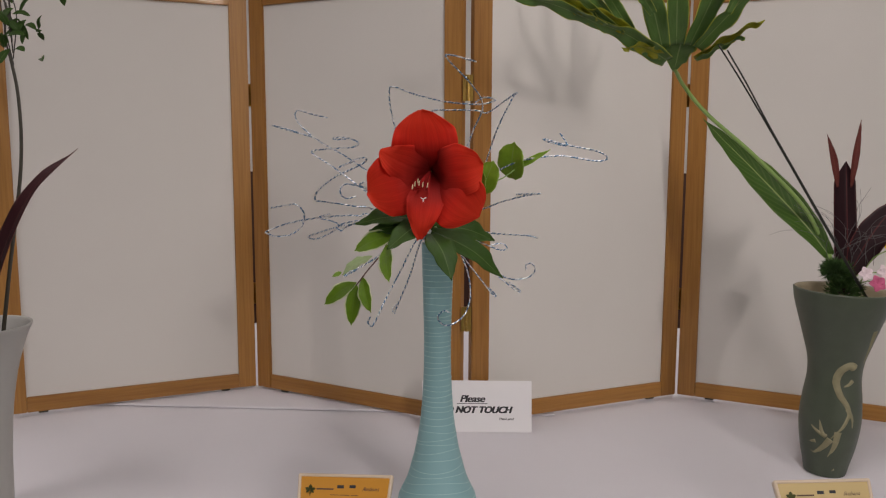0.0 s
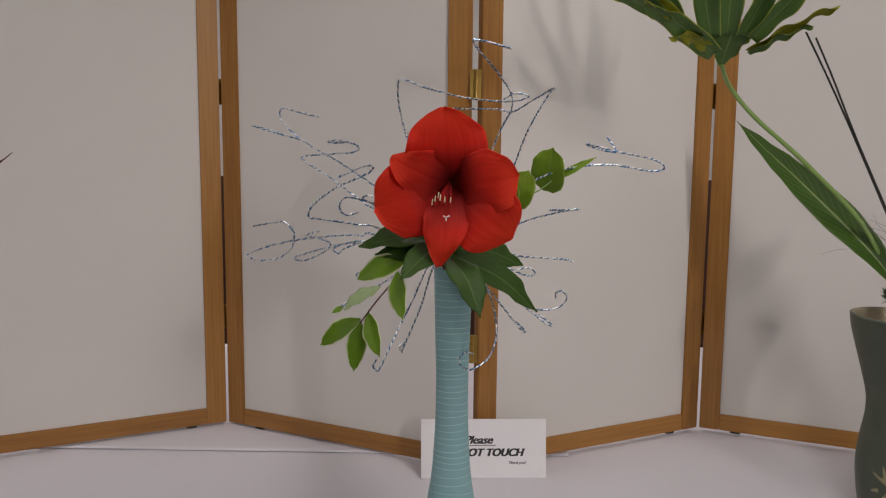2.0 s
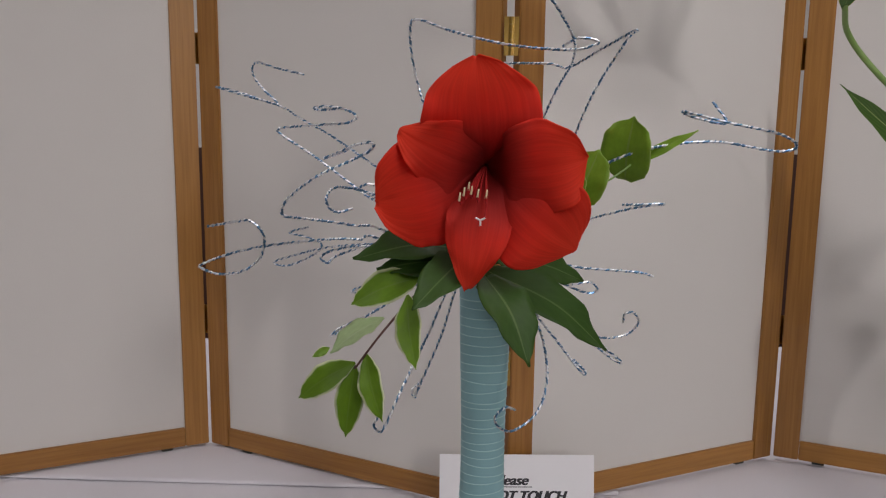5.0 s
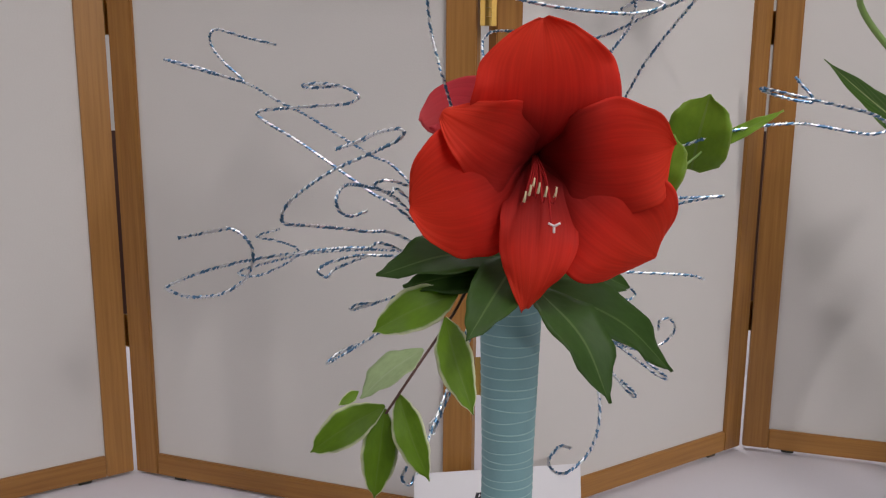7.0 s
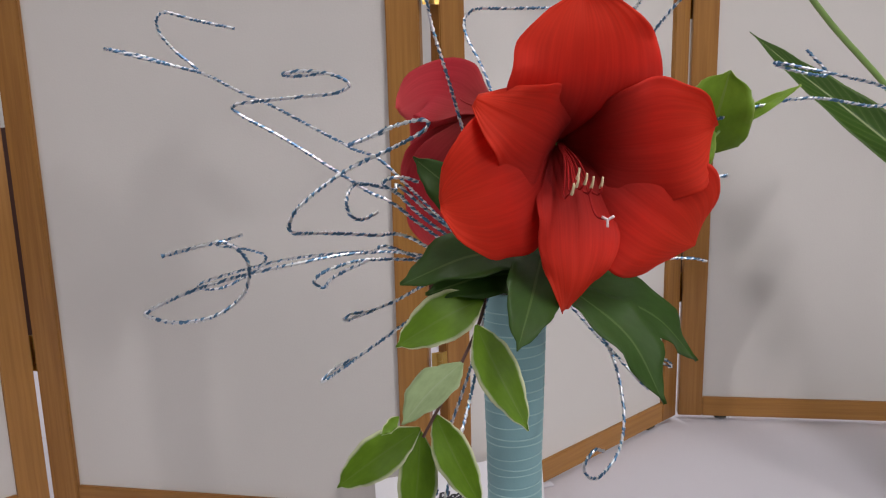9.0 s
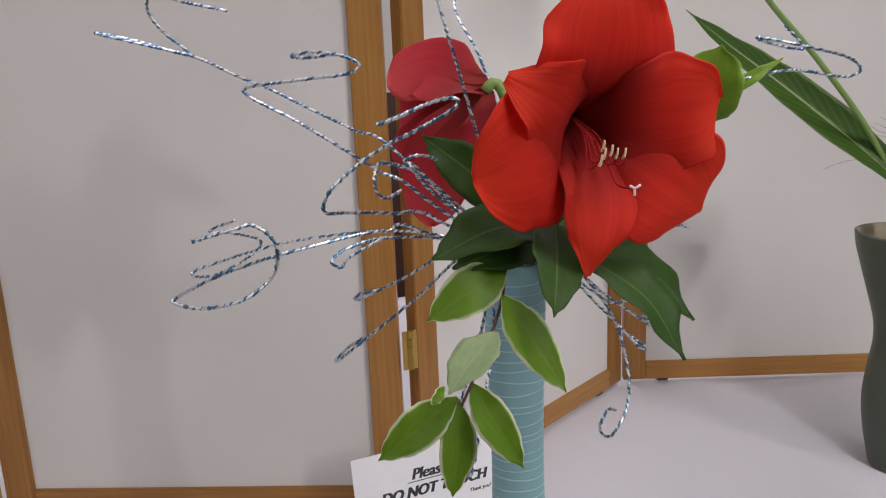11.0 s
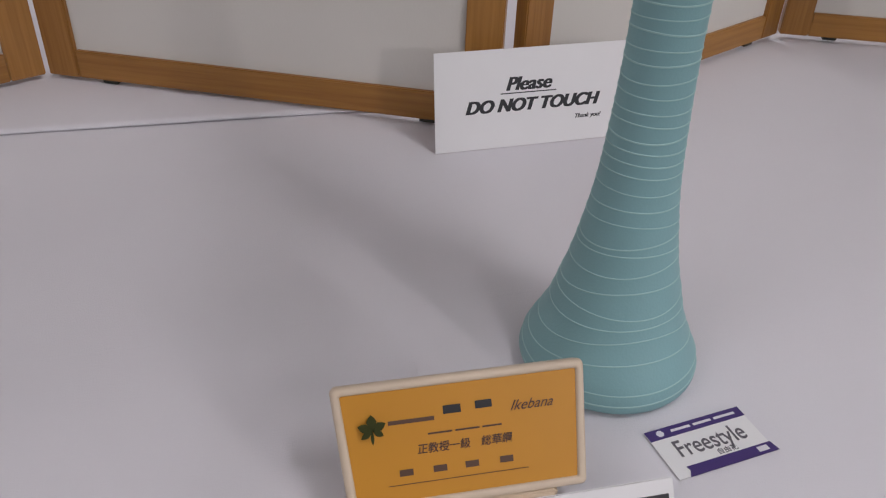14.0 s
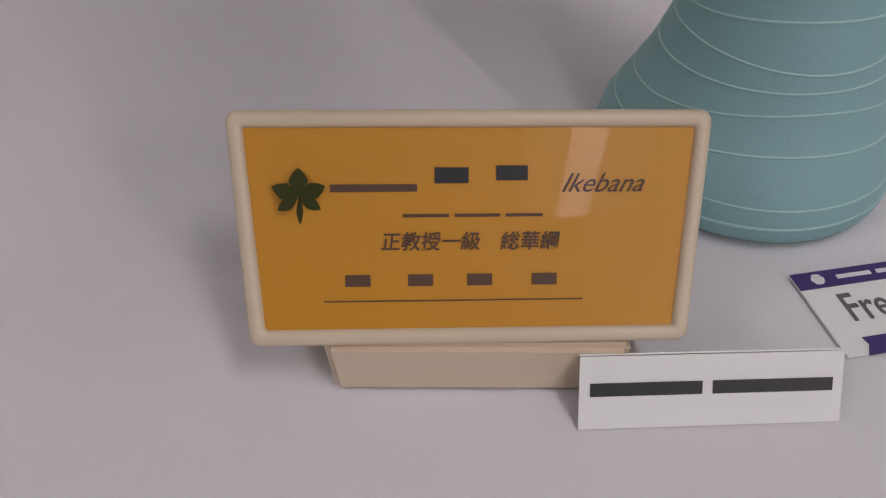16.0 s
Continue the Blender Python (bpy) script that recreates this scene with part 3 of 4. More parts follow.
def name_plate(label, m, card_mat, group):
    """A cream desk plate that leans back on its foot, holding a printed card behind a rim."""
    w, h, d, rim = 0.1630, 0.083, 0.012, 0.0062
    flare = 0.0026
    top = thing("name_plate", label, "name plate", m, group)
    lean = pose(0, 0.007, 0.0250, 55.0) @ pose(0, h / 2, 0, 0, 0, 1.37) @ pose(0, -h / 2, 0)

    def loop(inset, corner, z):
        """A rounded outline, a little wider at the top than at the foot."""
        pts = []
        for sx, sy, a0 in ((1, 1, 0), (-1, 1, 90), (-1, -1, 180), (1, -1, 270)):
            half = w / 2 + flare * sy - inset
            for q in range(6):
                a = radians(a0 + 18 * q)
                pts.append((sx * (half - corner) + corner * math.cos(a), h / 2 + sy * (h / 2 - inset - corner) + corner * math.sin(a), z))
        return pts
    loops = [loop(0.004, 0.003, -d), loop(0.0006, 0.004, -d + 0.003), loop(0.0, 0.004, -0.001), loop(0.0005, 0.0038, 0.0016), loop(0.0018, 0.003, 0.0030), loop(0.0044, 0.002, 0.0030), loop(0.0056, 0.0015, 0.0022), loop(rim, 0.0012, 0.0006), loop(rim + 0.0001, 0.0012, -0.003)]
    verts = [p for ring in loops for p in ring]
    faces = [(a * 24 + k, a * 24 + (k + 1) % 24, (a + 1) * 24 + (k + 1) % 24, (a + 1) * 24 + k) for a in range(len(loops) - 1) for k in range(24)]
    faces += [tuple(reversed(range(24))), tuple(range(24 * (len(loops) - 1), 24 * len(loops)))]
    body = put("frame", mesh_of("frame", verts, faces), CREAM, top)
    body.matrix_local = lean
    face_loop = loop(rim - 0.0001, 0.0012, 0.0)
    card = put("card", mesh_of("card", [(x, y, z) for z in (-0.0012, 0.0009) for x, y, q in face_loop], [tuple(reversed(range(24))), tuple(range(24, 48))] + [(k, (k + 1) % 24, 24 + (k + 1) % 24, 24 + k) for k in range(24)], smooth=False), card_mat, body, "printed card")
    bm = bmesh.new()
    add_box(bm, 0.112, 0.044, 0.026, pose(0.004, 0.026, 0.013), 0.0025)
    for v in bm.verts:
        v.co.x = 0.004 + (v.co.x - 0.004) * (0.93 + 0.07 * v.co.z / 0.026)
    put("foot", bm, CREAM, top)
    z = 0.0012
    # crest of five pointed leaves
    bm = bmesh.new()
    for ang, ln, fat in ((90, 0.0100, 0.34), (22, 0.0098, 0.30), (158, 0.0098, 0.30), (-32, 0.0086, 0.26), (212, 0.0086, 0.26), (-90, 0.0100, 0.12)):
        a = radians(ang)
        ahead, side = Vector((math.cos(a), math.sin(a), 0)) * ln, Vector((-math.sin(a), math.cos(a), 0)) * ln
        edge = [(0.0, 0.0), (0.3, fat * 0.7), (0.55, fat), (0.8, fat * 0.6), (1.0, 0.0), (0.8, -fat * 0.6), (0.55, -fat), (0.3, -fat * 0.7)]
        bm.faces.new([bm.verts.new(ahead * u - side * v + Vector((-0.0595, 0.0535, z + 0.00001 * (ang + 90)))) for u, v in reversed(edge)])
    put("crest", bm, GREEN_FOIL, body, "green and gold leaf crest")
    # printed words, and plain bars for the rest
    letters("lettering", "Ikebana", 0.0068, FAINT_INK, body, pose(0.0455, 0.0545, z), slant=0.5)
    letters("lettering", "正教授一級　総華綱", 0.0050, FAINT_INK, body, pose(-0.0005, 0.0348, z), slant=0.12, bold=0.00008)
    for x0, x1, y in ((-0.049, -0.019, 0.0562), (-0.024, -0.008, 0.0465), (-0.006, 0.010, 0.0465), (0.012, 0.025, 0.0465)):
        bar("print_bar", x0, x1, y, 0.0026 if y > 0.05 else 0.0011, FAINT_INK, body, z)
    for cx, cy, size, ink in [(-0.007, 0.0605, 0.0130, INK), (0.014, 0.0612, 0.0122, INK)] + [(cx, 0.0236, 0.0098, FAINT_INK) for cx in (-0.040, -0.018, 0.003, 0.026)]:
        bar("print_bar", cx - size * 0.45, cx + size * 0.45, cy, size * 0.42, ink, body, z)
    bar("underline", -0.052, 0.040, 0.0162, 0.0004, FAINT_INK, body, z)
    return top


name_plate("cream desk plate with an orange printed card, beside the aqua vase", pose(-0.1385, 1.2365, TABLE, 0, 0, -5.4), ORANGE, "name plates")
name_plate("cream desk plate with a pale gold card, before the green vase", pose(0.690, 1.236, TABLE, 0, 0, 1.5), PALE_GOLD, "name plates")

# the small folded card with its print, and the style card lying flat
strip = thing("place_card", "small folded white card with a line of bold italic print", "card", pose(-0.049, 1.2167, TABLE, 0, 0, -3.2))
face = tent_card(strip, 0.100, 0.0275, pose(0, 0, 0.0005, 55))
bar("print_bar", -0.046, -0.004, 0.0150, 0.0050, INK, face)
bar("print_bar", 0.000, 0.046, 0.0150, 0.0050, INK, face)

style = thing("style_card", "flat white card with purple bands lying before the aqua vase", "card", pose(0.0589, 1.2688, TABLE + 0.0012, 0, 0, 5.6))
put("card", box(0.085, 0.0465, 0.0007), CARD, style)
put("band", box(0.085, 0.0095, 0.0004, pose(0, 0.0185, 0.0006)), PURPLE, style, "purple printed band")
ribbon = bmesh.new()
for x, y in ((-0.0335, -0.0238), (0.0450, -0.0238), (0.0430, -0.0148), (-0.0310, -0.0148), (-0.0300, -0.0185)):
    ribbon.verts.new((x, y, 0.0008))
ribbon.faces.new(ribbon.verts)
low = bmesh.ops.extrude_face_region(ribbon, geom=ribbon.faces[:])
for v in [g for g in low["geom"] if isinstance(g, bmesh.types.BMVert)]:
    v.co.z -= 0.0004
bmesh.ops.recalc_face_normals(ribbon, faces=ribbon.faces[:])
put("band", ribbon, PURPLE, style, "purple printed band with a notched end")
letters("lettering", "Freestyle", 0.0122, GREY_INK, style, pose(0.001, -0.0060, 0.0006) @ Matrix.Diagonal((0.97, 1.28, 1, 1)), bold=0.0001)
letters("lettering", "自由花", 0.0042, GREY_INK, style, pose(0.008, -0.0128, 0.0006))
for x0, x1 in ((-0.022, -0.005), (-0.002, 0.014), (0.017, 0.036)):
    bar("print_bar", x0, x1, 0.0185, 0.0022, WHITE_INK, style, 0.0009)
for ang in (0, 60, 120):
    bar("crest_petal", -0.0345, -0.0285, 0.0185, 0.0022, WHITE_INK, style, 0.0009 + ang * 0.000001, ang)
bar("print_bar", 0.029, 0.038, -0.0192, 0.0045, WHITE_INK, style, 0.0011)

edge_card = thing("place_card", "small cream card lying near the table's front", "card", pose(-0.392, 1.222, TABLE + 0.0009, 0, 0, 3))
put("card", box(0.09, 0.055, 0.0008), CREAM, edge_card)

# ---- the aqua vase ----
VX, VY = 0.0226, 1.3755
VASE = [(0.0642, 0.0), (0.0698, 0.003), (0.0725, 0.010), (0.0702, 0.022), (0.0634, 0.036), (0.0546, 0.056), (0.0478, 0.080), (0.0412, 0.105), (0.0354, 0.135), (0.0302, 0.170), (0.0268, 0.215), (0.0246, 0.27), (0.0246, 0.33), (0.0262, 0.39), (0.0278, 0.45), (0.0286, 0.487)]
vase = thing("tall_vase", "tall aqua ceramic vase, flared foot, carved with pale wavy rings", "vase", pose(VX, VY, TABLE + 0.001))
outer = smooth_profile(VASE)
inner = [(r - 0.004, z) for r, z in reversed(outer) if z > 0.20]
body = put("body", revolve("body", outer + [(0.0280, 0.4885), (0.0262, 0.4885)] + inner, 72), AQUA, vase)
rnd = random.Random(11)
z = 0.012
while z < 0.480:
    wob = 0.0022 + 0.010 * max(0.0, 1 - z / 0.20)
    phase, phase2 = rnd.uniform(1.2, 3.6), rnd.uniform(0, 6.28)
    verts, faces, ring = [], [], 96
    half = rnd.uniform(0.0006, 0.00095)
    amp = wob * rnd.uniform(0.45, 1.0) if z > 0.03 else 0.0015
    for k in range(ring):
        a = k * math.tau / ring
        zz = z + amp * math.sin(a + phase) + 0.35 * amp * math.sin(2 * a + phase2)
        for dz, dr in ((-half, -0.0006), (-half * 0.6, 0.00035), (half * 0.6, 0.00035), (half, -0.0006)):
            r = profile_radius(outer, max(0.001, zz + dz)) + dr
            verts.append((r * math.cos(a), r * math.sin(a), zz + dz))
    for k in range(ring):
        for q in range(3):
            a, b = k * 4 + q, ((k + 1) % ring) * 4 + q
            faces.append((a, b, b + 1, a + 1))
    put("ring", mesh_of("ring", verts, faces), AQUA_LINE, body, "pale carved ring line")
    z += (0.0098 + 0.006 * max(0.0, 1 - z / 0.22) if z > 0.02 else 0.009) * rnd.uniform(0.8, 1.2)

MOUTH = Vector((VX, VY - 0.010, TABLE + 0.47))


# ---- amaryllis ----
def lily(label, throat, facing, tepals, mat, stem):
    """A trumpet flower of broad tepals on its hollow scape."""
    n = Vector(facing).normalized()
    y = (UP - n * UP.dot(n)).normalized()
    x = y.cross(n)
    m = Matrix((x, y, n)).transposed().to_4x4()
    m.translation = throat
    top = thing("amaryllis", label, "flower")
    for k, (ang, reach, wide, lift) in enumerate(tepals):
        a = radians(ang)
        out = Vector((math.cos(a), math.sin(a), 0))

        def at(r, h):
            return m @ (out * r + Vector((0, 0, h)))
        inner = 0.004 if k % 2 else 0.0
        rise = 0.005 if k % 2 else 0.0
        pts = [at(0.001, -0.022), at(0.014 - inner, -0.003), at(0.031 - inner, 0.018 + rise), at(0.048, 0.031 + rise + lift * 0.3), at(reach * 0.76, 0.038 + rise * 0.5 + lift), at(reach, 0.034 + lift)]
        face = m.to_3x3() @ (Vector((0, 0, 1)) - out * 0.55)
        me = blade("petal", pts, wide, face, KEEL if wide < 0.07 else CREST if k == 0 else TEPAL, cup=-0.02 if k % 2 else -0.06, fold=0.02, wave=0.0055, waves=2.1, nu=40, nv=41, thick=0.0007, seed=k * 1.9 + len(tepals), ribs=0.0007)
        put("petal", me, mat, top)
    for k, (sx, sy) in enumerate(((-0.023, -0.012), (-0.019, -0.008), (-0.012, -0.007), (-0.006, -0.010), (0.002, -0.011), (-0.015, -0.005))):
        tip = Vector((sx * 0.9, sy, 0.060 - 0.002 * k))
        pts = [m @ Vector((sx * 0.12, 0.002, -0.014)), m @ Vector((sx * 0.4, -0.004, 0.018)), m @ Vector((sx * 0.8, sy - 0.008, 0.042)), m @ Vector((sx * 0.9, sy - 0.004, 0.054)), m @ tip]
        stamen = put("stamen", tube("stamen", pts, 0.0008, 6, 0.006, 0.7), FILAMENT, top)
        put("anther", tube("anther", [m @ (tip + Vector((0.0, -0.002, 0))), m @ (tip + Vector((0.0006, 0.002, 0.001))), m @ (tip + Vector((0.001, 0.0055, 0.0005)))], 0.0011, 6, 0.001, 0.6), ANTHER, stamen, "pale yellow anther")
    pts = [m @ Vector((0, 0, -0.01)), m @ Vector((0.002, -0.014, 0.025)), m @ Vector((0.001, -0.031, 0.048)), m @ Vector((-0.002, -0.027, 0.074))]
    pistil = put("pistil", tube("pistil", pts, 0.0008, 6, 0.006, 0.8), FILAMENT, top)
    hub = Vector((-0.002, -0.027, 0.074))
    for a in (30, 150, 270):
        d = Vector((math.cos(radians(a)), math.sin(radians(a)), 0.2)) * 0.0045
        put("stigma", tube("stigma", [m @ hub, m @ (hub + d * 0.5), m @ (hub + d)], 0.0009, 6, 0.002), STIGMA, pistil, "white three-way stigma")
    put("stem", tube("stem", [*stem, m @ Vector((0, 0, -0.046)), m @ Vector((0, 0, -0.023))], 0.0062, 12, 0.01, 0.85), STALK, top)
    return top


TEPALS = [(95, 0.105, 0.106, -0.001), (12, 0.090, 0.084, 0.001), (-37, 0.103, 0.096, 0.003), (-97, 0.100, 0.060, 0.008), (194, 0.100, 0.100, -0.003), (151, 0.086, 0.069, -0.003)]
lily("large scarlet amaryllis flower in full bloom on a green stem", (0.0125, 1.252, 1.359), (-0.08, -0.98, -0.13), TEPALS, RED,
     stem=[MOUTH + Vector((0.004, 0.004, -0.15)), MOUTH, (0.024, 1.366, 1.30)])
# the second flower hangs over, seen from its back and side
BACK_TEPALS = [
    ([(0.014, 1.397, 1.380), (0.000, 1.425, 1.387), (-0.022, 1.458, 1.395), (-0.050, 1.470, 1.381)], 0.082, (-0.25, -0.62, 0.74)),
    ([(0.014, 1.397, 1.380), (-0.001, 1.412, 1.360), (-0.023, 1.428, 1.314), (-0.028, 1.436, 1.258)], 0.07, (-0.55, -0.83, -0.05)),
    ([(0.014, 1.397, 1.380), (0.002, 1.430, 1.368), (-0.013, 1.470, 1.360), (-0.034, 1.490, 1.349)], 0.072, (-0.45, -0.85, 0.25)),
    ([(0.014, 1.397, 1.380), (0.003, 1.440, 1.349), (-0.019, 1.470, 1.320), (-0.035, 1.485, 1.297)], 0.07, (-0.55, -0.8, -0.2)),
    ([(0.014, 1.397, 1.380), (0.009, 1.395, 1.365), (0.008, 1.402, 1.345), (-0.000, 1.412, 1.314)], 0.044, (-0.3, -0.95, 0.05)),
    ([(0.014, 1.397, 1.380), (0.028, 1.450, 1.368), (0.024, 1.500, 1.345), (0.007, 1.520, 1.317)], 0.07, (-0.5, -0.8, 0.2)),
]
nodding = thing("amaryllis", "second amaryllis flower, crimson, nodding and seen from behind", "flower")
for k, (line, wide, way) in enumerate(BACK_TEPALS):
    put("petal", blade("petal", line, wide, way, CREST if k < 2 else TEPAL, cup=0.10, fold=0.05, wave=0.004, waves=1.8, nu=30, nv=25, thick=0.0007, seed=k * 1.7, ribs=0.0006), RED_BACK, nodding)
put("stem", tube("stem", [MOUTH + Vector((-0.008, 0.014, -0.15)), MOUTH + Vector((-0.006, 0.012, 0)), *[(0.033, 1.394, 1.330), (0.031, 1.394, 1.361), (0.024, 1.394, 1.381), (0.017, 1.396, 1.386), (0.011, 1.399, 1.379)]], 0.0058, 12, 0.006, 0.85), STALK, nodding)


# ---- foliage in the vase ----
def leaf(parent, base, tip, width, facing, mat, droop=0.008, shape=OVATE, fold=0.12, wave=0.001, label="", twist=0.0):
    base, tip = Vector(base), Vector(tip)
    mid = (base + tip) / 2 + Vector(facing).normalized() * droop
    return put("leaf", blade("leaf", [base, mid, tip], width, facing, shape, cup=0.05, fold=fold, wave=wave, seed=base.x * 90, twist=twist), mat, parent, label)


spray = thing("leafy_spray", "hanging spray of green leaves edged in white", "foliage")
put("stem", tube("stem", [MOUTH + Vector((-0.012, -0.006, -0.10)), MOUTH + Vector((-0.012, -0.008, 0.012)), (-0.016, 1.325, 1.262), (-0.050, 1.262, 1.242), (-0.080, 1.234, 1.212), (-0.105, 1.223, 1.180)], 0.0017, 8, 0.008, 0.6), TWIG, spray, "thin brown stem")
EDGED = [
    ((-0.105, 1.228, 1.182), (-0.114, 1.224, 1.114), 0.027, (-0.1, -1, 0.35), 0.004),
    ((-0.105, 1.229, 1.184), (-0.160, 1.242, 1.145), 0.029, (-0.2, -0.9, 0.6), 0.006),
    ((-0.095, 1.228, 1.193), (-0.0775, 1.188, 1.143), 0.026, (-0.5, -1, 0.2), 0.004),
    ((-0.046, 1.264, 1.258), (-0.112, 1.260, 1.231), 0.035, (-0.1, -0.9, 0.6), 0.008),
    ((-0.058, 1.248, 1.244), (-0.048, 1.182, 1.193), 0.029, (-0.6, -0.8, 0.5), 0.004),
]
for lb, lt, lw, lf, ld in EDGED:
    leaf(spray, lb, lt, lw, lf, LEAF_EDGED, ld)
leaf(spray, (-0.078, 1.220, 1.229), (-0.124, 1.201, 1.201), 0.030, (-0.75, -0.5, 0.35), LEAF_PALE, 0.004, label="pale green underside of a turned leaf")
leaf(spray, (-0.125, 1.205, 1.205), (-0.139, 1.196, 1.199), 0.008, (0, -1, 0.2), LEAF_EDGED, 0.001)

dark = thing("leafy_sprig", "dark glossy green leaves round the vase's mouth", "foliage")
put("stem", tube("stem", [MOUTH + Vector((0.006, -0.008, -0.10)), MOUTH + Vector((0.004, -0.010, 0.01)), (0.022, 1.32, 1.262), (0.02, 1.285, 1.268)], 0.0025, 8, 0.008, 0.7), STALK, dark)
DARK = [
    ((0.000, 1.302, 1.278), (-0.109, 1.253, 1.276), 0.047, (0.1, -0.6, 0.9), 0.012),
    ((-0.004, 1.290, 1.266), (-0.088, 1.266, 1.264), 0.038, (0.1, -0.7, 0.7), 0.008),
    ((0.004, 1.276, 1.283), (-0.052, 1.190, 1.243), 0.040, (-0.3, -0.92, 0.2), 0.006),
    ((0.030, 1.310, 1.268), (0.122, 1.340, 1.240), 0.044, (0.1, -0.8, 0.8), 0.010),
    ((0.016, 1.255, 1.266), (0.133, 1.268, 1.186), 0.043, (0.4, -0.75, 0.6), 0.016),
    ((0.014, 1.250, 1.262), (0.049, 1.182, 1.196), 0.045, (0.25, -0.8, 0.6), 0.014),
    ((-0.004, 1.330, 1.290), (-0.070, 1.353, 1.350), 0.040, (-0.4, -0.8, 0.3), 0.008),
    ((0.010, 1.330, 1.262), (0.055, 1.345, 1.300), 0.036, (0.3, -0.8, 0.3), 0.006),
]
for lb, lt, lw, lf, ld in DARK:
    leaf(dark, lb, lt, lw, lf, LEAF_DARK, ld, shape=BROAD, fold=0.16, wave=0.0022)

shoot = thing("leafy_shoot", "upright shoot with rounded lime-green leaves", "foliage")
put("stem", tube("stem", [MOUTH + Vector((0.012, 0.0, -0.10)), MOUTH + Vector((0.012, -0.002, 0.012)), (0.062, 1.325, 1.290), (0.102, 1.270, 1.336), (0.132, 1.272, 1.352), (0.154, 1.276, 1.368)], 0.0016, 8, 0.01, 0.6), STALK, shoot)
leaf(shoot, (0.148, 1.287, 1.350), (0.149, 1.264, 1.410), 0.050, (-0.55, -0.85, 0.1), LEAF_LIME, 0.005, fold=0.14, shape=ROUND)
leaf(shoot, (0.096, 1.260, 1.328), (0.115, 1.248, 1.380), 0.038, (-0.1, -1, 0.2), LEAF_LIME, 0.004, fold=0.2, shape=ROUND)
leaf(shoot, (0.092, 1.262, 1.324), (0.094, 1.246, 1.368), 0.032, (-0.5, -0.8, 0.1), LEAF_LIME, 0.003, fold=0.2, shape=ROUND)
leaf(shoot, (0.152, 1.275, 1.366), (0.206, 1.256, 1.398), 0.011, (0, -1, 0.5), LEAF_LIME, 0.002, shape=LANCE)


# ---- twisted tinsel wires ----
def wire(points, label="twisted blue and silver tinsel wire bent into loops"):
    start = MOUTH + Vector((0.006 * math.sin(len(points) * 2.1 + points[0][2] * 40), 0.008 * math.cos(points[-1][0] * 70), 0))
    ob = put("tinsel_wire", tube("tinsel_wire", [start + Vector((0, 0, -0.14)), start, *points], 0.00165, 4, 0.0012, 1.0, 0.72, 95.0), WIRE)
    ob.data.materials.append(WIRE_BLUE)
    # uneven runs of silver and blue faces paint irregular glints along the twist
    r, glint_shift, index = random.Random(len(points) * 31 + int(points[-1][0] * 1000)), 0, []
    for k in range(len(ob.data.polygons)):
        if k % 12 == 0:
            glint_shift = r.choice((0, 0, 0, 1, 2, 3))
        index.append(1 if (k + glint_shift) % 4 in (1, 2) else 0)
    ob.data.polygons.foreach_set("material_index", index)
    return tagged(ob, label, "wire", "tinsel wires")


wire([(-0.070, 1.405, 1.331), (-0.103, 1.425, 1.353), (-0.131, 1.445, 1.370), (-0.159, 1.458, 1.387), (-0.189, 1.470, 1.402), (-0.218, 1.482, 1.418), (-0.257, 1.483, 1.429), (-0.292, 1.483, 1.439), (-0.265, 1.484, 1.433), (-0.222, 1.486, 1.420), (-0.238, 1.489, 1.437), (-0.249, 1.489, 1.452), (-0.250, 1.488, 1.463), (-0.243, 1.486, 1.468), (-0.222, 1.482, 1.462), (-0.188, 1.478, 1.454)])
wire([(-0.075, 1.352, 1.305), (-0.105, 1.358, 1.325), (-0.133, 1.364, 1.345), (-0.166, 1.371, 1.368), (-0.197, 1.377, 1.387), (-0.199, 1.377, 1.393), (-0.188, 1.374, 1.395), (-0.151, 1.368, 1.398), (-0.126, 1.363, 1.400), (-0.116, 1.360, 1.405), (-0.119, 1.362, 1.410), (-0.132, 1.366, 1.415), (-0.150, 1.374, 1.417), (-0.162, 1.380, 1.415), (-0.156, 1.378, 1.413), (-0.131, 1.370, 1.415)])
wire([(-0.078, 1.315, 1.291), (-0.117, 1.300, 1.302), (-0.152, 1.285, 1.309), (-0.174, 1.272, 1.313), (-0.177, 1.270, 1.319), (-0.171, 1.267, 1.330), (-0.153, 1.262, 1.345), (-0.135, 1.257, 1.356), (-0.115, 1.252, 1.365), (-0.095, 1.247, 1.375), (-0.089, 1.245, 1.381), (-0.093, 1.246, 1.384), (-0.107, 1.252, 1.381), (-0.122, 1.262, 1.374), (-0.137, 1.270, 1.368), (-0.118, 1.262, 1.375), (-0.112, 1.260, 1.379)])
wire([(-0.076, 1.340, 1.322), (-0.092, 1.330, 1.329), (-0.116, 1.310, 1.337), (-0.131, 1.290, 1.339), (-0.137, 1.281, 1.330), (-0.134, 1.283, 1.320), (-0.126, 1.287, 1.316), (-0.113, 1.294, 1.319)])
wire([(-0.074, 1.335, 1.311), (-0.088, 1.322, 1.325), (-0.106, 1.302, 1.337), (-0.101, 1.298, 1.342), (-0.090, 1.300, 1.341), (-0.080, 1.305, 1.337)])
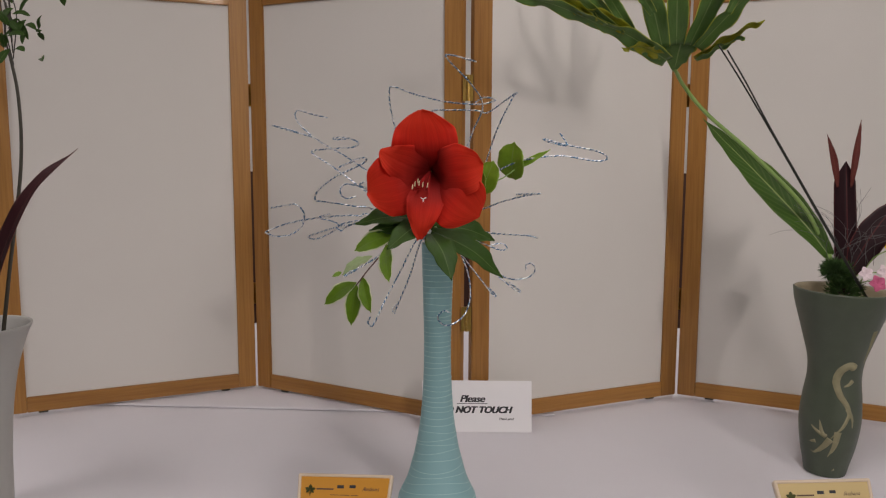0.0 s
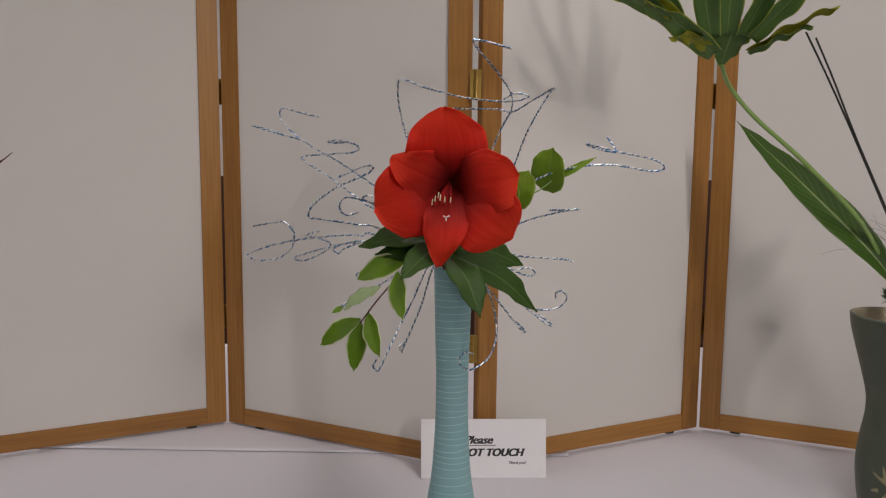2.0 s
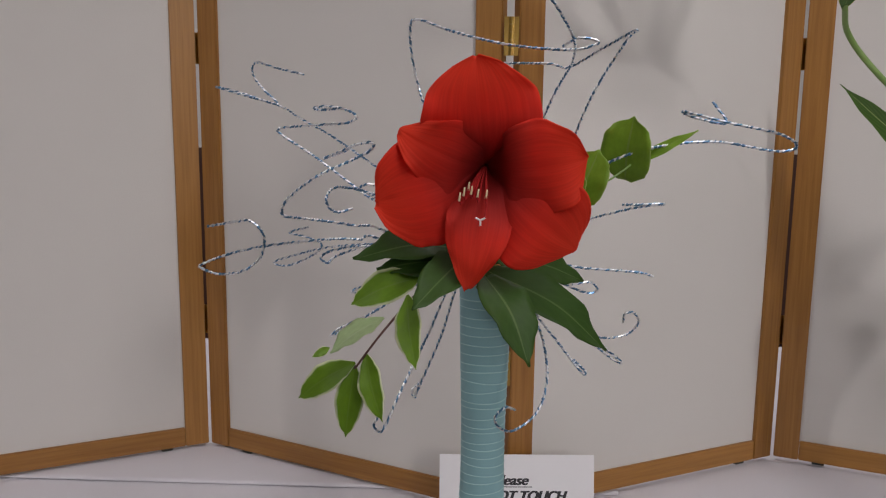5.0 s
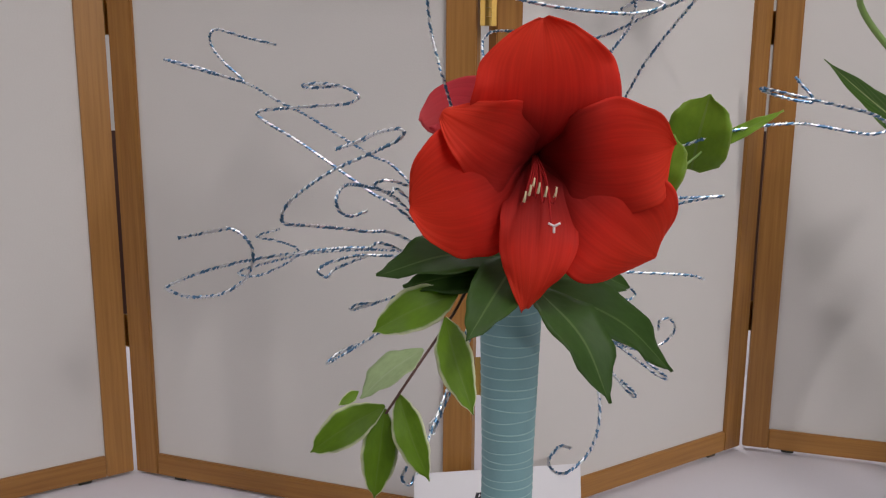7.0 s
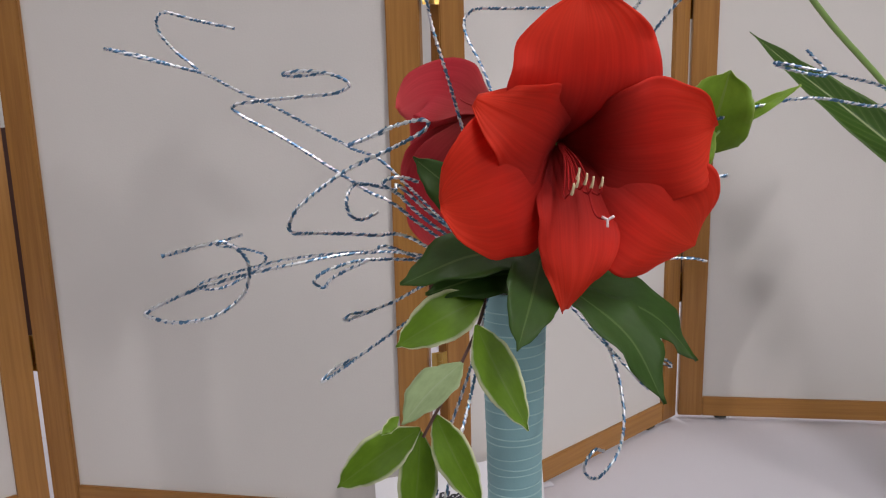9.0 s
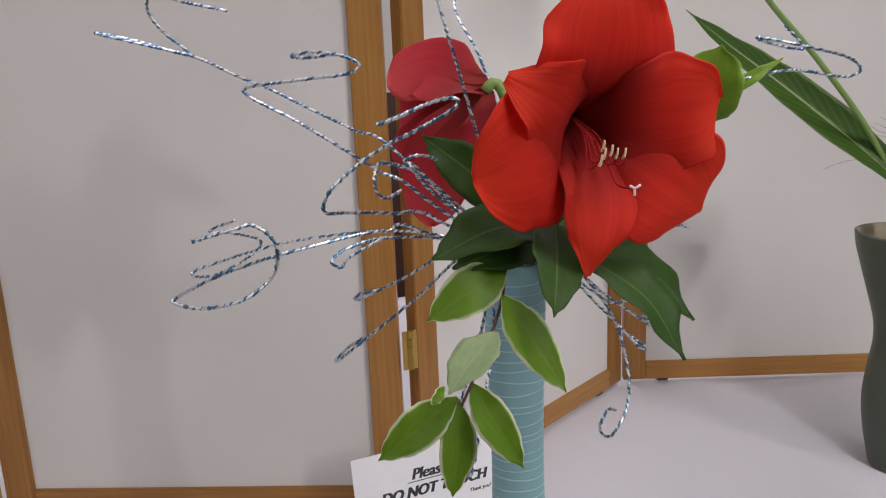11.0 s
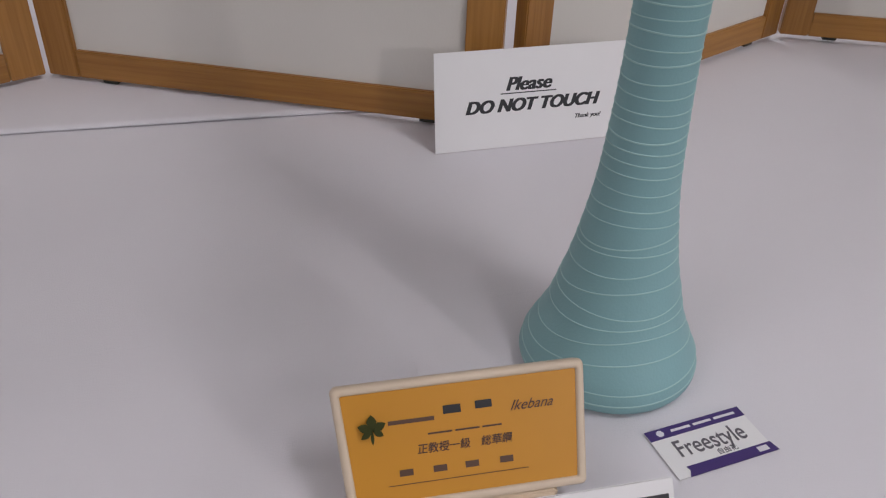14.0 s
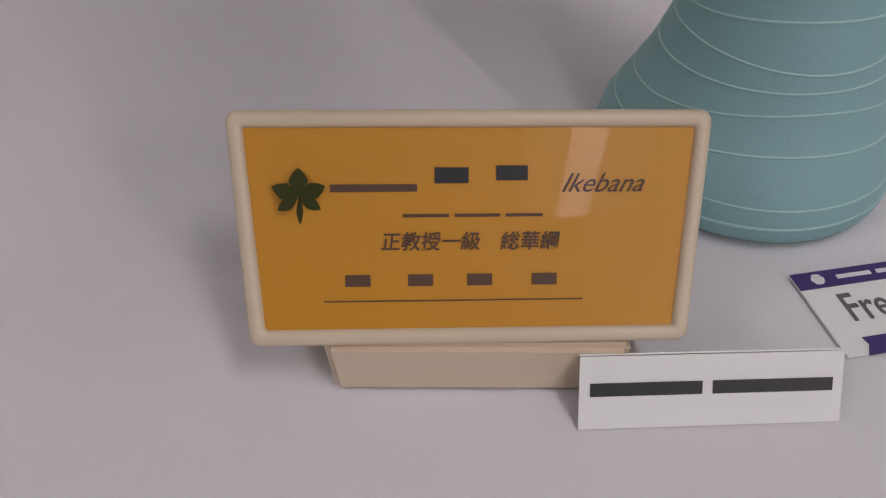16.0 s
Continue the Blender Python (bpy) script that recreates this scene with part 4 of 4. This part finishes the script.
wire([(-0.087, 1.336, 1.281), (-0.111, 1.330, 1.283), (-0.135, 1.326, 1.284), (-0.171, 1.322, 1.281), (-0.207, 1.322, 1.276), (-0.243, 1.325, 1.267), (-0.269, 1.325, 1.257), (-0.271, 1.324, 1.253), (-0.252, 1.318, 1.248), (-0.227, 1.311, 1.252), (-0.208, 1.307, 1.265), (-0.202, 1.306, 1.281), (-0.205, 1.307, 1.294), (-0.217, 1.308, 1.304), (-0.230, 1.307, 1.303), (-0.258, 1.306, 1.298)])
wire([(-0.05, 1.39, 1.262), (-0.14, 1.46, 1.256), (-0.215, 1.512, 1.233), (-0.236, 1.521, 1.223), (-0.215, 1.512, 1.222), (-0.182, 1.505, 1.238), (-0.174, 1.503, 1.251), (-0.196, 1.516, 1.258), (-0.216, 1.520, 1.262), (-0.192, 1.517, 1.270)])
wire([(-0.04, 1.365, 1.258), (-0.105, 1.355, 1.272), (-0.140, 1.350, 1.268), (-0.152, 1.347, 1.261), (-0.145, 1.347, 1.255), (-0.137, 1.349, 1.262), (-0.110, 1.352, 1.272)])
wire([(-0.03, 1.372, 1.248), (-0.085, 1.380, 1.228), (-0.122, 1.384, 1.216), (-0.118, 1.384, 1.221), (-0.100, 1.382, 1.222)])
wire([(-0.02, 1.370, 1.246), (-0.075, 1.372, 1.212), (-0.143, 1.376, 1.170), (-0.136, 1.377, 1.178), (-0.118, 1.376, 1.186)])
wire([(-0.008, 1.350, 1.244), (-0.040, 1.300, 1.190), (-0.066, 1.272, 1.140), (-0.078, 1.262, 1.114), (-0.084, 1.258, 1.106), (-0.090, 1.256, 1.112), (-0.086, 1.257, 1.122)])
wire([(-0.004, 1.356, 1.240), (-0.026, 1.350, 1.176), (-0.050, 1.346, 1.118), (-0.053, 1.345, 1.110), (-0.056, 1.346, 1.118), (-0.048, 1.347, 1.126)])
wire([(-0.01, 1.350, 1.30), (-0.040, 1.345, 1.400), (-0.056, 1.345, 1.455), (-0.060, 1.343, 1.494), (-0.052, 1.338, 1.502), (-0.020, 1.322, 1.490), (0.033, 1.300, 1.476), (0.092, 1.290, 1.471), (0.118, 1.288, 1.478), (0.100, 1.290, 1.482), (0.085, 1.294, 1.474)])
wire([(0.03, 1.38, 1.30), (0.018, 1.415, 1.40), (0.005, 1.440, 1.448), (0.012, 1.440, 1.466), (0.040, 1.430, 1.467), (0.090, 1.415, 1.466), (0.110, 1.410, 1.462), (0.135, 1.350, 1.478), (0.152, 1.287, 1.489), (0.146, 1.300, 1.480), (0.124, 1.345, 1.430), (0.105, 1.370, 1.370)])
wire([(0.04, 1.375, 1.30), (0.080, 1.340, 1.420), (0.098, 1.300, 1.468), (0.080, 1.270, 1.500), (0.040, 1.225, 1.538), (0.048, 1.220, 1.542), (0.085, 1.206, 1.531)])
wire([(0.06, 1.345, 1.290), (0.110, 1.300, 1.350), (0.155, 1.268, 1.378), (0.220, 1.264, 1.388), (0.280, 1.260, 1.380), (0.298, 1.258, 1.385), (0.280, 1.256, 1.396), (0.229, 1.252, 1.406), (0.197, 1.274, 1.415), (0.205, 1.270, 1.410), (0.232, 1.260, 1.405), (0.223, 1.272, 1.424)])
wire([(0.06, 1.36, 1.270), (0.120, 1.345, 1.302), (0.170, 1.334, 1.318), (0.199, 1.328, 1.323), (0.180, 1.330, 1.322), (0.158, 1.336, 1.321)])
wire([(0.07, 1.37, 1.252), (0.130, 1.360, 1.250), (0.180, 1.352, 1.248), (0.198, 1.350, 1.244)])
wire([(0.05, 1.372, 1.236), (0.110, 1.390, 1.190), (0.150, 1.402, 1.164), (0.185, 1.410, 1.164), (0.200, 1.411, 1.178), (0.194, 1.411, 1.190), (0.184, 1.411, 1.188), (0.183, 1.412, 1.178)])
wire([(0.05, 1.364, 1.240), (0.110, 1.360, 1.190), (0.162, 1.356, 1.150), (0.168, 1.356, 1.150), (0.150, 1.358, 1.164)])
wire([(0.04, 1.356, 1.240), (0.085, 1.335, 1.190), (0.119, 1.320, 1.149), (0.124, 1.320, 1.149), (0.112, 1.324, 1.160)])
wire([(0.045, 1.345, 1.242), (0.072, 1.305, 1.200), (0.080, 1.288, 1.155), (0.070, 1.272, 1.124), (0.048, 1.260, 1.109), (0.033, 1.252, 1.112), (0.026, 1.249, 1.124), (0.036, 1.252, 1.134), (0.046, 1.256, 1.130)])
wire([(0.06, 1.37, 1.246), (0.100, 1.378, 1.232), (0.135, 1.384, 1.218), (0.146, 1.386, 1.222), (0.138, 1.386, 1.230), (0.118, 1.382, 1.228)])


# ---- the arrangement in the green vase ----
GX, GY = 0.816, 1.556
GREEN = [(0.0390, 0.0), (0.0405, 0.003), (0.0438, 0.02), (0.0527, 0.06), (0.0584, 0.11), (0.0562, 0.155), (0.0510, 0.20), (0.0530, 0.235), (0.0640, 0.275), (0.0780, 0.32), (0.0885, 0.355), (0.0920, 0.376)]
urn = thing("green_vase", "waisted green-grey ceramic vase with sand-coloured raised ornament", "vase", pose(GX, GY, TABLE, 0, 2.0, 0))
outer = smooth_profile(GREEN)
inner = [(r - 0.006, z) for r, z in reversed(outer) if z > 0.25]
put("body", revolve("body", outer + [(0.0924, 0.3785), (0.0895, 0.380)], 72), GREEN_GLAZE, urn)
put("lining", revolve("lining", [(0.001, 0.25)] + list(reversed(inner)) + [(0.0895, 0.3795)], 72), CREAM_GLAZE, urn, "cream glazed inside")


def ornament(points, radius):
    """A raised trail of slip on the vase's side, through (degrees, height) pairs."""
    out = []
    for q in spline([(a, 0, h * 1000) for a, h in points], 4.0):
        h = q.z / 1000
        r = profile_radius(outer, h) - radius * 0.62
        out.append((r * math.cos(radians(q.x)), r * math.sin(radians(q.x)), h))
    put("ornament", tube("ornament", out, radius, 10, 0.003, 0.6, 1.0), SAND_GLAZE, urn, "sand-coloured raised trail")


ornament([(-74, 0.232), (-86, 0.237), (-104, 0.223), (-110, 0.200), (-100, 0.175), (-85, 0.155), (-80, 0.138), (-91, 0.112), (-107, 0.092), (-119, 0.074)], 0.0108)
ornament([(-74, 0.205), (-84, 0.196), (-96, 0.192)], 0.0062)
ornament([(-118, 0.090), (-136, 0.098), (-152, 0.110)], 0.0068)
ornament([(-110, 0.086), (-124, 0.066), (-141, 0.052), (-151, 0.056)], 0.0092)
ornament([(-126, 0.094), (-134, 0.124)], 0.0058)
ornament([(-98, 0.102), (-101, 0.072), (-113, 0.046)], 0.0090)
ornament([(-138, 0.076), (-153, 0.072)], 0.0052)
ornament([(-84, 0.150), (-72, 0.128), (-70, 0.105)], 0.0066)
ornament([(-56, 0.31), (-50, 0.27), (-46, 0.235)], 0.0080)
ornament([(-96, 0.020), (-92, 0.018)], 0.0045)

PIT = Vector((GX + 0.011, GY, TABLE + 0.33))


def moss_ball(name, label, centre, size, count, mat, seed, blade_len=0.016):
    """A clump of many short blades."""
    r = random.Random(seed)
    verts, faces = [], []
    for k in range(count):
        d = Vector((r.gauss(0, 1), r.gauss(0, 1), r.gauss(0, 1))).normalized()
        p = Vector(centre) + Vector((d.x * size[0], d.y * size[1], d.z * size[2])) * r.uniform(0.35, 1.0)
        q = d.cross(Vector((r.uniform(-1, 1), r.uniform(-1, 1), r.uniform(-1, 1)))).normalized() * blade_len * 0.10
        e = p + (d + Vector((r.uniform(-.5, .5), r.uniform(-.5, .5), r.uniform(0, .8)))).normalized() * blade_len * r.uniform(0.5, 1.2)
        b = len(verts)
        verts += [p - q, p + q, e]
        faces.append((b, b + 1, b + 2))
    return tagged(put(name, mesh_of(name, verts, faces), mat), label, "moss")


moss_ball("moss_clump", "clump of fresh green moss in the green vase's mouth", (0.802, 1.532, 1.163), (0.027, 0.026, 0.019), 2400, MOSS, 5, 0.012)
moss_ball("moss_clump", "dark tuft of foliage in the green vase's mouth", (0.824, 1.540, 1.118), (0.036, 0.032, 0.036), 2600, MOSS, 9, 0.011)

stripe = thing("striped_leaf", "long green leaf with pale slanting veins, leaning out of the vase", "leaf")
put("leaf", blade("leaf", [(0.802, 1.564, 1.186), (0.773, 1.626, 1.247), (0.713, 1.724, 1.340), (0.661, 1.802, 1.413), (0.623, 1.856, 1.468)], 0.064, (0.1, -0.95, -0.25), (0.35, 0.8, 1.0, 0.95, 0.7, 0.4, 0.0), fold=0.25, cup=0.1, nu=30, nv=13), LEAF_STRIPED, stripe)
put("stalk", tube("stalk", [PIT + Vector((-0.01, 0, -0.05)), PIT + Vector((-0.02, 0.0, 0.06)), (0.802, 1.564, 1.191)], 0.004, 10, 0.01), STALK, stripe)

split = thing("split_leaf", "large deeply cut green leaf with yellowing lobes on a long stalk", "leaf")
JOIN = Vector((0.480, 1.568, 1.553))
put("stalk", tube("stalk", [PIT + Vector((-0.005, 0.01, -0.05)), PIT + Vector((-0.012, 0.01, 0.06)), (0.778, 1.614, 1.264), (0.670, 1.624, 1.379), (0.565, 1.626, 1.468), (0.517, 1.626, 1.522), JOIN], 0.0048, 10, 0.01, 0.8), STALK, split)
SIDE = (0.05, -0.80, -0.60)


def lobe(parent, base, tip, width, mat, bow=0.012, seed=0.0):
    a, b = JOIN + Vector(base), JOIN + Vector(tip)
    mid = a.lerp(b, 0.5) + Vector((-bow if tip[0] < base[0] else bow, -0.012, bow))
    put("lobe", blade("lobe", [a, mid, b], width * 0.94, SIDE, (0.7, 0.92, 1.0, 0.92, 0.78, 0.52, 0.12), fold=0.2, cup=0.12, wave=0.006, waves=2.6, nu=24, nv=9, seed=seed), mat, parent)


put("web", blade("web", [JOIN + Vector((0, 0.003, -0.004)), JOIN + Vector((-0.002, -0.029, 0.026)), JOIN + Vector((-0.003, -0.060, 0.054))], 0.074, SIDE, (0.06, 0.32, 0.52, 0.68, 0.82, 0.93, 0.98), fold=0.10, cup=0.05, wave=0.004, nu=14, nv=13), LEAF_FROND, split)
LOBES = [
    ((-0.023, -0.028, 0.014), (-0.195, -0.198, 0.062), 0.040), ((-0.169, -0.171, 0.057), (-0.354, -0.370, 0.073), 0.024),
    ((-0.149, -0.154, 0.058), (-0.318, -0.350, 0.113), 0.022), ((-0.105, -0.112, 0.049), (-0.212, -0.176, 0.179), 0.026),
    ((-0.191, -0.195, 0.066), (-0.293, -0.227, 0.201), 0.022), ((-0.132, -0.135, 0.049), (-0.260, -0.202, 0.184), 0.020),
    ((-0.039, -0.055, 0.035), (-0.107, -0.166, 0.223), 0.044), ((-0.012, -0.052, 0.041), (-0.026, -0.171, 0.243), 0.044),
    ((0.013, -0.055, 0.039), (0.047, -0.165, 0.224), 0.044), ((0.025, -0.060, 0.034), (0.118, -0.148, 0.159), 0.036),
    ((0.052, -0.142, 0.084), (0.081, -0.155, 0.194), 0.020), ((-0.073, -0.122, 0.087), (-0.133, -0.135, 0.164), 0.020),
]
for k, (lb, lt, lw) in enumerate(LOBES):
    lobe(split, lb, lt, lw, LEAF_FROND, 0.012, k * 1.3)
for k, (lb, lt, lw) in enumerate([((0.027, -0.044, 0.017), (0.101, -0.189, 0.066), 0.020), ((-0.036, -0.042, 0.021), (-0.125, -0.119, 0.024), 0.024), ((-0.116, -0.125, 0.056), (-0.234, -0.242, 0.076), 0.026), ((-0.190, -0.192, 0.061), (-0.274, -0.291, 0.093), 0.022)]):
    lobe(split, lb, lt, lw, LEAF_YELLOW, 0.010, 4 + k)
lobe(split, (0.028, -0.044, 0.013), (0.085, -0.144, 0.043), 0.014, LEAF_FROND, 0.008, 9)

for sx, sz, bx in ((0.450, 1.555, 0.0), (0.463, 1.548, 0.003)):
    foot, tip = PIT + Vector((bx + 0.046, -0.010, 0.03)), Vector((sx, 1.200, sz))
    near = foot.lerp(Vector((0.4565, 1.200, 1.5515)), 0.72) + Vector((bx * 0.5, 0, 0))
    stick = put("dark_stick", tube("dark_stick", [foot, foot.lerp(near, 0.5), near, tip.lerp(near, 0.4) + Vector((0.0, 0, 0.002)), tip], 0.0017, 8, 0.012, 0.7), DARK_STICK)
    tagged(stick, "thin blackish stick leaning out of the green vase", "stick", "dark sticks")

cordy = thing("maroon_leaves", "folded maroon leaves with red tips standing in the vase", "leaf")
put("leaf", blade("leaf", [(0.832, 1.548, 1.113), (0.829, 1.548, 1.204), (0.821, 1.548, 1.305), (0.815, 1.548, 1.376)], 0.046, (0.0, -1, 0.1), (0.6, 0.85, 0.95, 1.0, 1.0, 0.98, 0.96, 0.92, 0.0), fold=-0.35, nu=18, nv=9, thick=0.0012), LEAF_MAROON, cordy)
put("leaf_tip", blade("leaf_tip", [(0.801, 1.546, 1.325), (0.790, 1.547, 1.380), (0.775, 1.548, 1.428)], 0.014, (0, -1, 0), LANCE, fold=0.3), LEAF_RED_TIP, cordy, "reddish pointed tip")
put("leaf_tip", blade("leaf_tip", [(0.827, 1.546, 1.325), (0.832, 1.547, 1.385), (0.839, 1.548, 1.456)], 0.014, (0, -1, 0), LANCE, fold=0.3), LEAF_RED_TIP, cordy, "reddish pointed tip")
put("leaf", blade("leaf", [(0.835, 1.548, 1.148), (0.864, 1.548, 1.213), (0.898, 1.548, 1.266), (0.938, 1.548, 1.314)], 0.062, (-0.2, -1, 0.1), LANCE, fold=0.2, nu=18), LEAF_MAROON, cordy)



rnd = random.Random(21)
tangle = thing("twig_tangle", "tangle of thin grey curly twigs in the green vase", "twigs")
for k in range(26):
    p = PIT + Vector((rnd.uniform(-0.025, 0.05), rnd.uniform(-0.02, 0.03), 0.10))
    pts, d = [p], Vector((rnd.uniform(-0.5, 0.7), rnd.uniform(-0.5, 0.4), 1.2)).normalized()
    for q in range(6):
        p = p + d * 0.027
        d = (d + Vector((rnd.uniform(-.7, .7), rnd.uniform(-.5, .5), rnd.uniform(-.55, .35)))).normalized()
        pts.append(p)
    put("twig", tube("twig", pts, 0.0005, 5, 0.006, 0.5), GREY_TWIG, tangle)


def blossom(centre, size, mat, label, facing=(0, -1, 0.3), petals=5):
    top = thing("blossom", label, "flower", None, "small blossoms")
    n = Vector(facing).normalized()
    x = n.cross(UP).normalized()
    y = x.cross(n)
    c = Vector(centre)
    for k in range(petals):
        a = k * math.tau / petals
        d = x * math.cos(a) + y * math.sin(a)
        put("petal", blade("petal", [c, c + d * size * 0.5 + n * size * 0.2, c + d * size + n * size * 0.15], size * 0.9, n, OVATE, cup=0.2, nu=8, nv=5), mat, top)
    put("stem", tube("stem", [c - n * size * 0.1, (c + PIT) / 2 + Vector((0, 0, 0.03)), PIT + Vector((0.02, 0, -0.03))], 0.0012, 6, 0.012), STALK, top)


blossom((GX + 0.052, GY - 0.055, 1.142), 0.017, PINK, "small pink blossom at the rim of the green vase")
blossom((GX + 0.030, GY - 0.052, 1.160), 0.015, WHITE_PETAL, "small white and pink blossom in the green vase")
blossom((GX + 0.068, GY - 0.045, 1.163), 0.015, WHITE_PETAL, "small white and pink blossom in the green vase")
blossom((GX + 0.080, GY - 0.050, 1.212), 0.018, YELLOW, "small yellow blossom in the green vase", petals=7)

# ---- the arrangement in the pale grey vase ----
LX, LY = -0.793, 1.350
PALE = [(0.0300, 0.0000), (0.0330, 0.0040), (0.0340, 0.0300), (0.0360, 0.1000), (0.0420, 0.1800), (0.0530, 0.2500), (0.0700, 0.3100), (0.0820, 0.3380)]
pot = thing("grey_vase", "pale grey ceramic vase widening to its rim", "vase", pose(LX, LY, TABLE + 0.001))
outer = smooth_profile(PALE)
put("body", revolve("body", outer + [(0.0820, 0.3395), (0.0785, 0.3390)] + [(r - 0.005, z) for r, z in reversed(outer) if z > 0.12], 64), GREY_GLAZE, pot)
POT = Vector((LX, LY, TABLE + 0.22))
flax = thing("maroon_leaves", "long pointed maroon strap leaves arching from the grey vase", "leaf")
put("leaf", blade("leaf", [POT, (-0.777, 1.341, 1.103), (-0.741, 1.346, 1.221), (-0.684, 1.350, 1.327), (-0.607, 1.359, 1.396)], 0.046, (-0.4, -0.8, 0.4), STRAP, fold=0.3, nu=28), LEAF_FLAX, flax)
put("leaf", blade("leaf", [POT, (-0.793, 1.332, 1.130), (-0.774, 1.332, 1.294), (-0.754, 1.341, 1.459)], 0.062, (0.1, -1, 0.1), STRAP, fold=0.3, nu=24), LEAF_FLAX, flax)
put("leaf", blade("leaf", [POT, (-0.789, 1.318, 1.129), (-0.763, 1.314, 1.266), (-0.755, 1.314, 1.377)], 0.030, (0.2, -1, 0.1), STRAP, fold=0.3, nu=24), LEAF_YELLOW, flax, "olive green strap leaf")
bush = thing("leafy_branch", "tall thin branch with a tuft of small dark leaves", "foliage")
put("stem", tube("stem", [POT + Vector((0.01, 0.02, 0)), (-0.745, 1.364, 1.175), (-0.715, 1.368, 1.359), (-0.711, 1.368, 1.479), (-0.723, 1.368, 1.566)], 0.0038, 8, 0.012, 0.7), STALK_DARK, bush)
rnd = random.Random(8)
for k in range(46):
    c = Vector((-0.718 + rnd.gauss(0, 0.032), 1.368 + rnd.gauss(0, 0.03), 1.585 + rnd.uniform(-0.05, 0.13)))
    d = Vector((rnd.uniform(-1, 1), rnd.uniform(-0.8, 0.5), rnd.uniform(-0.5, 0.9))).normalized() * rnd.uniform(0.022, 0.038)
    put("leaf", blade("leaf", [c, c + d * 0.5 + Vector((0, 0, 0.004)), c + d], 0.013, (rnd.uniform(-.5, .5), -0.8, 0.7), OVATE, fold=0.2, nu=6, nv=5), LEAF_DARK, bush)
for k in range(9):
    c = Vector((-0.718 + rnd.gauss(0, 0.012), 1.368, 1.585 + 0.012 * k))
    put("twig", tube("twig", [(-0.716, 1.368, 1.52 + 0.01 * k), c, c + Vector((rnd.uniform(-.04, .04), rnd.uniform(-.03, .03), 0.04))], 0.0011, 5, 0.01), STALK_DARK, bush)
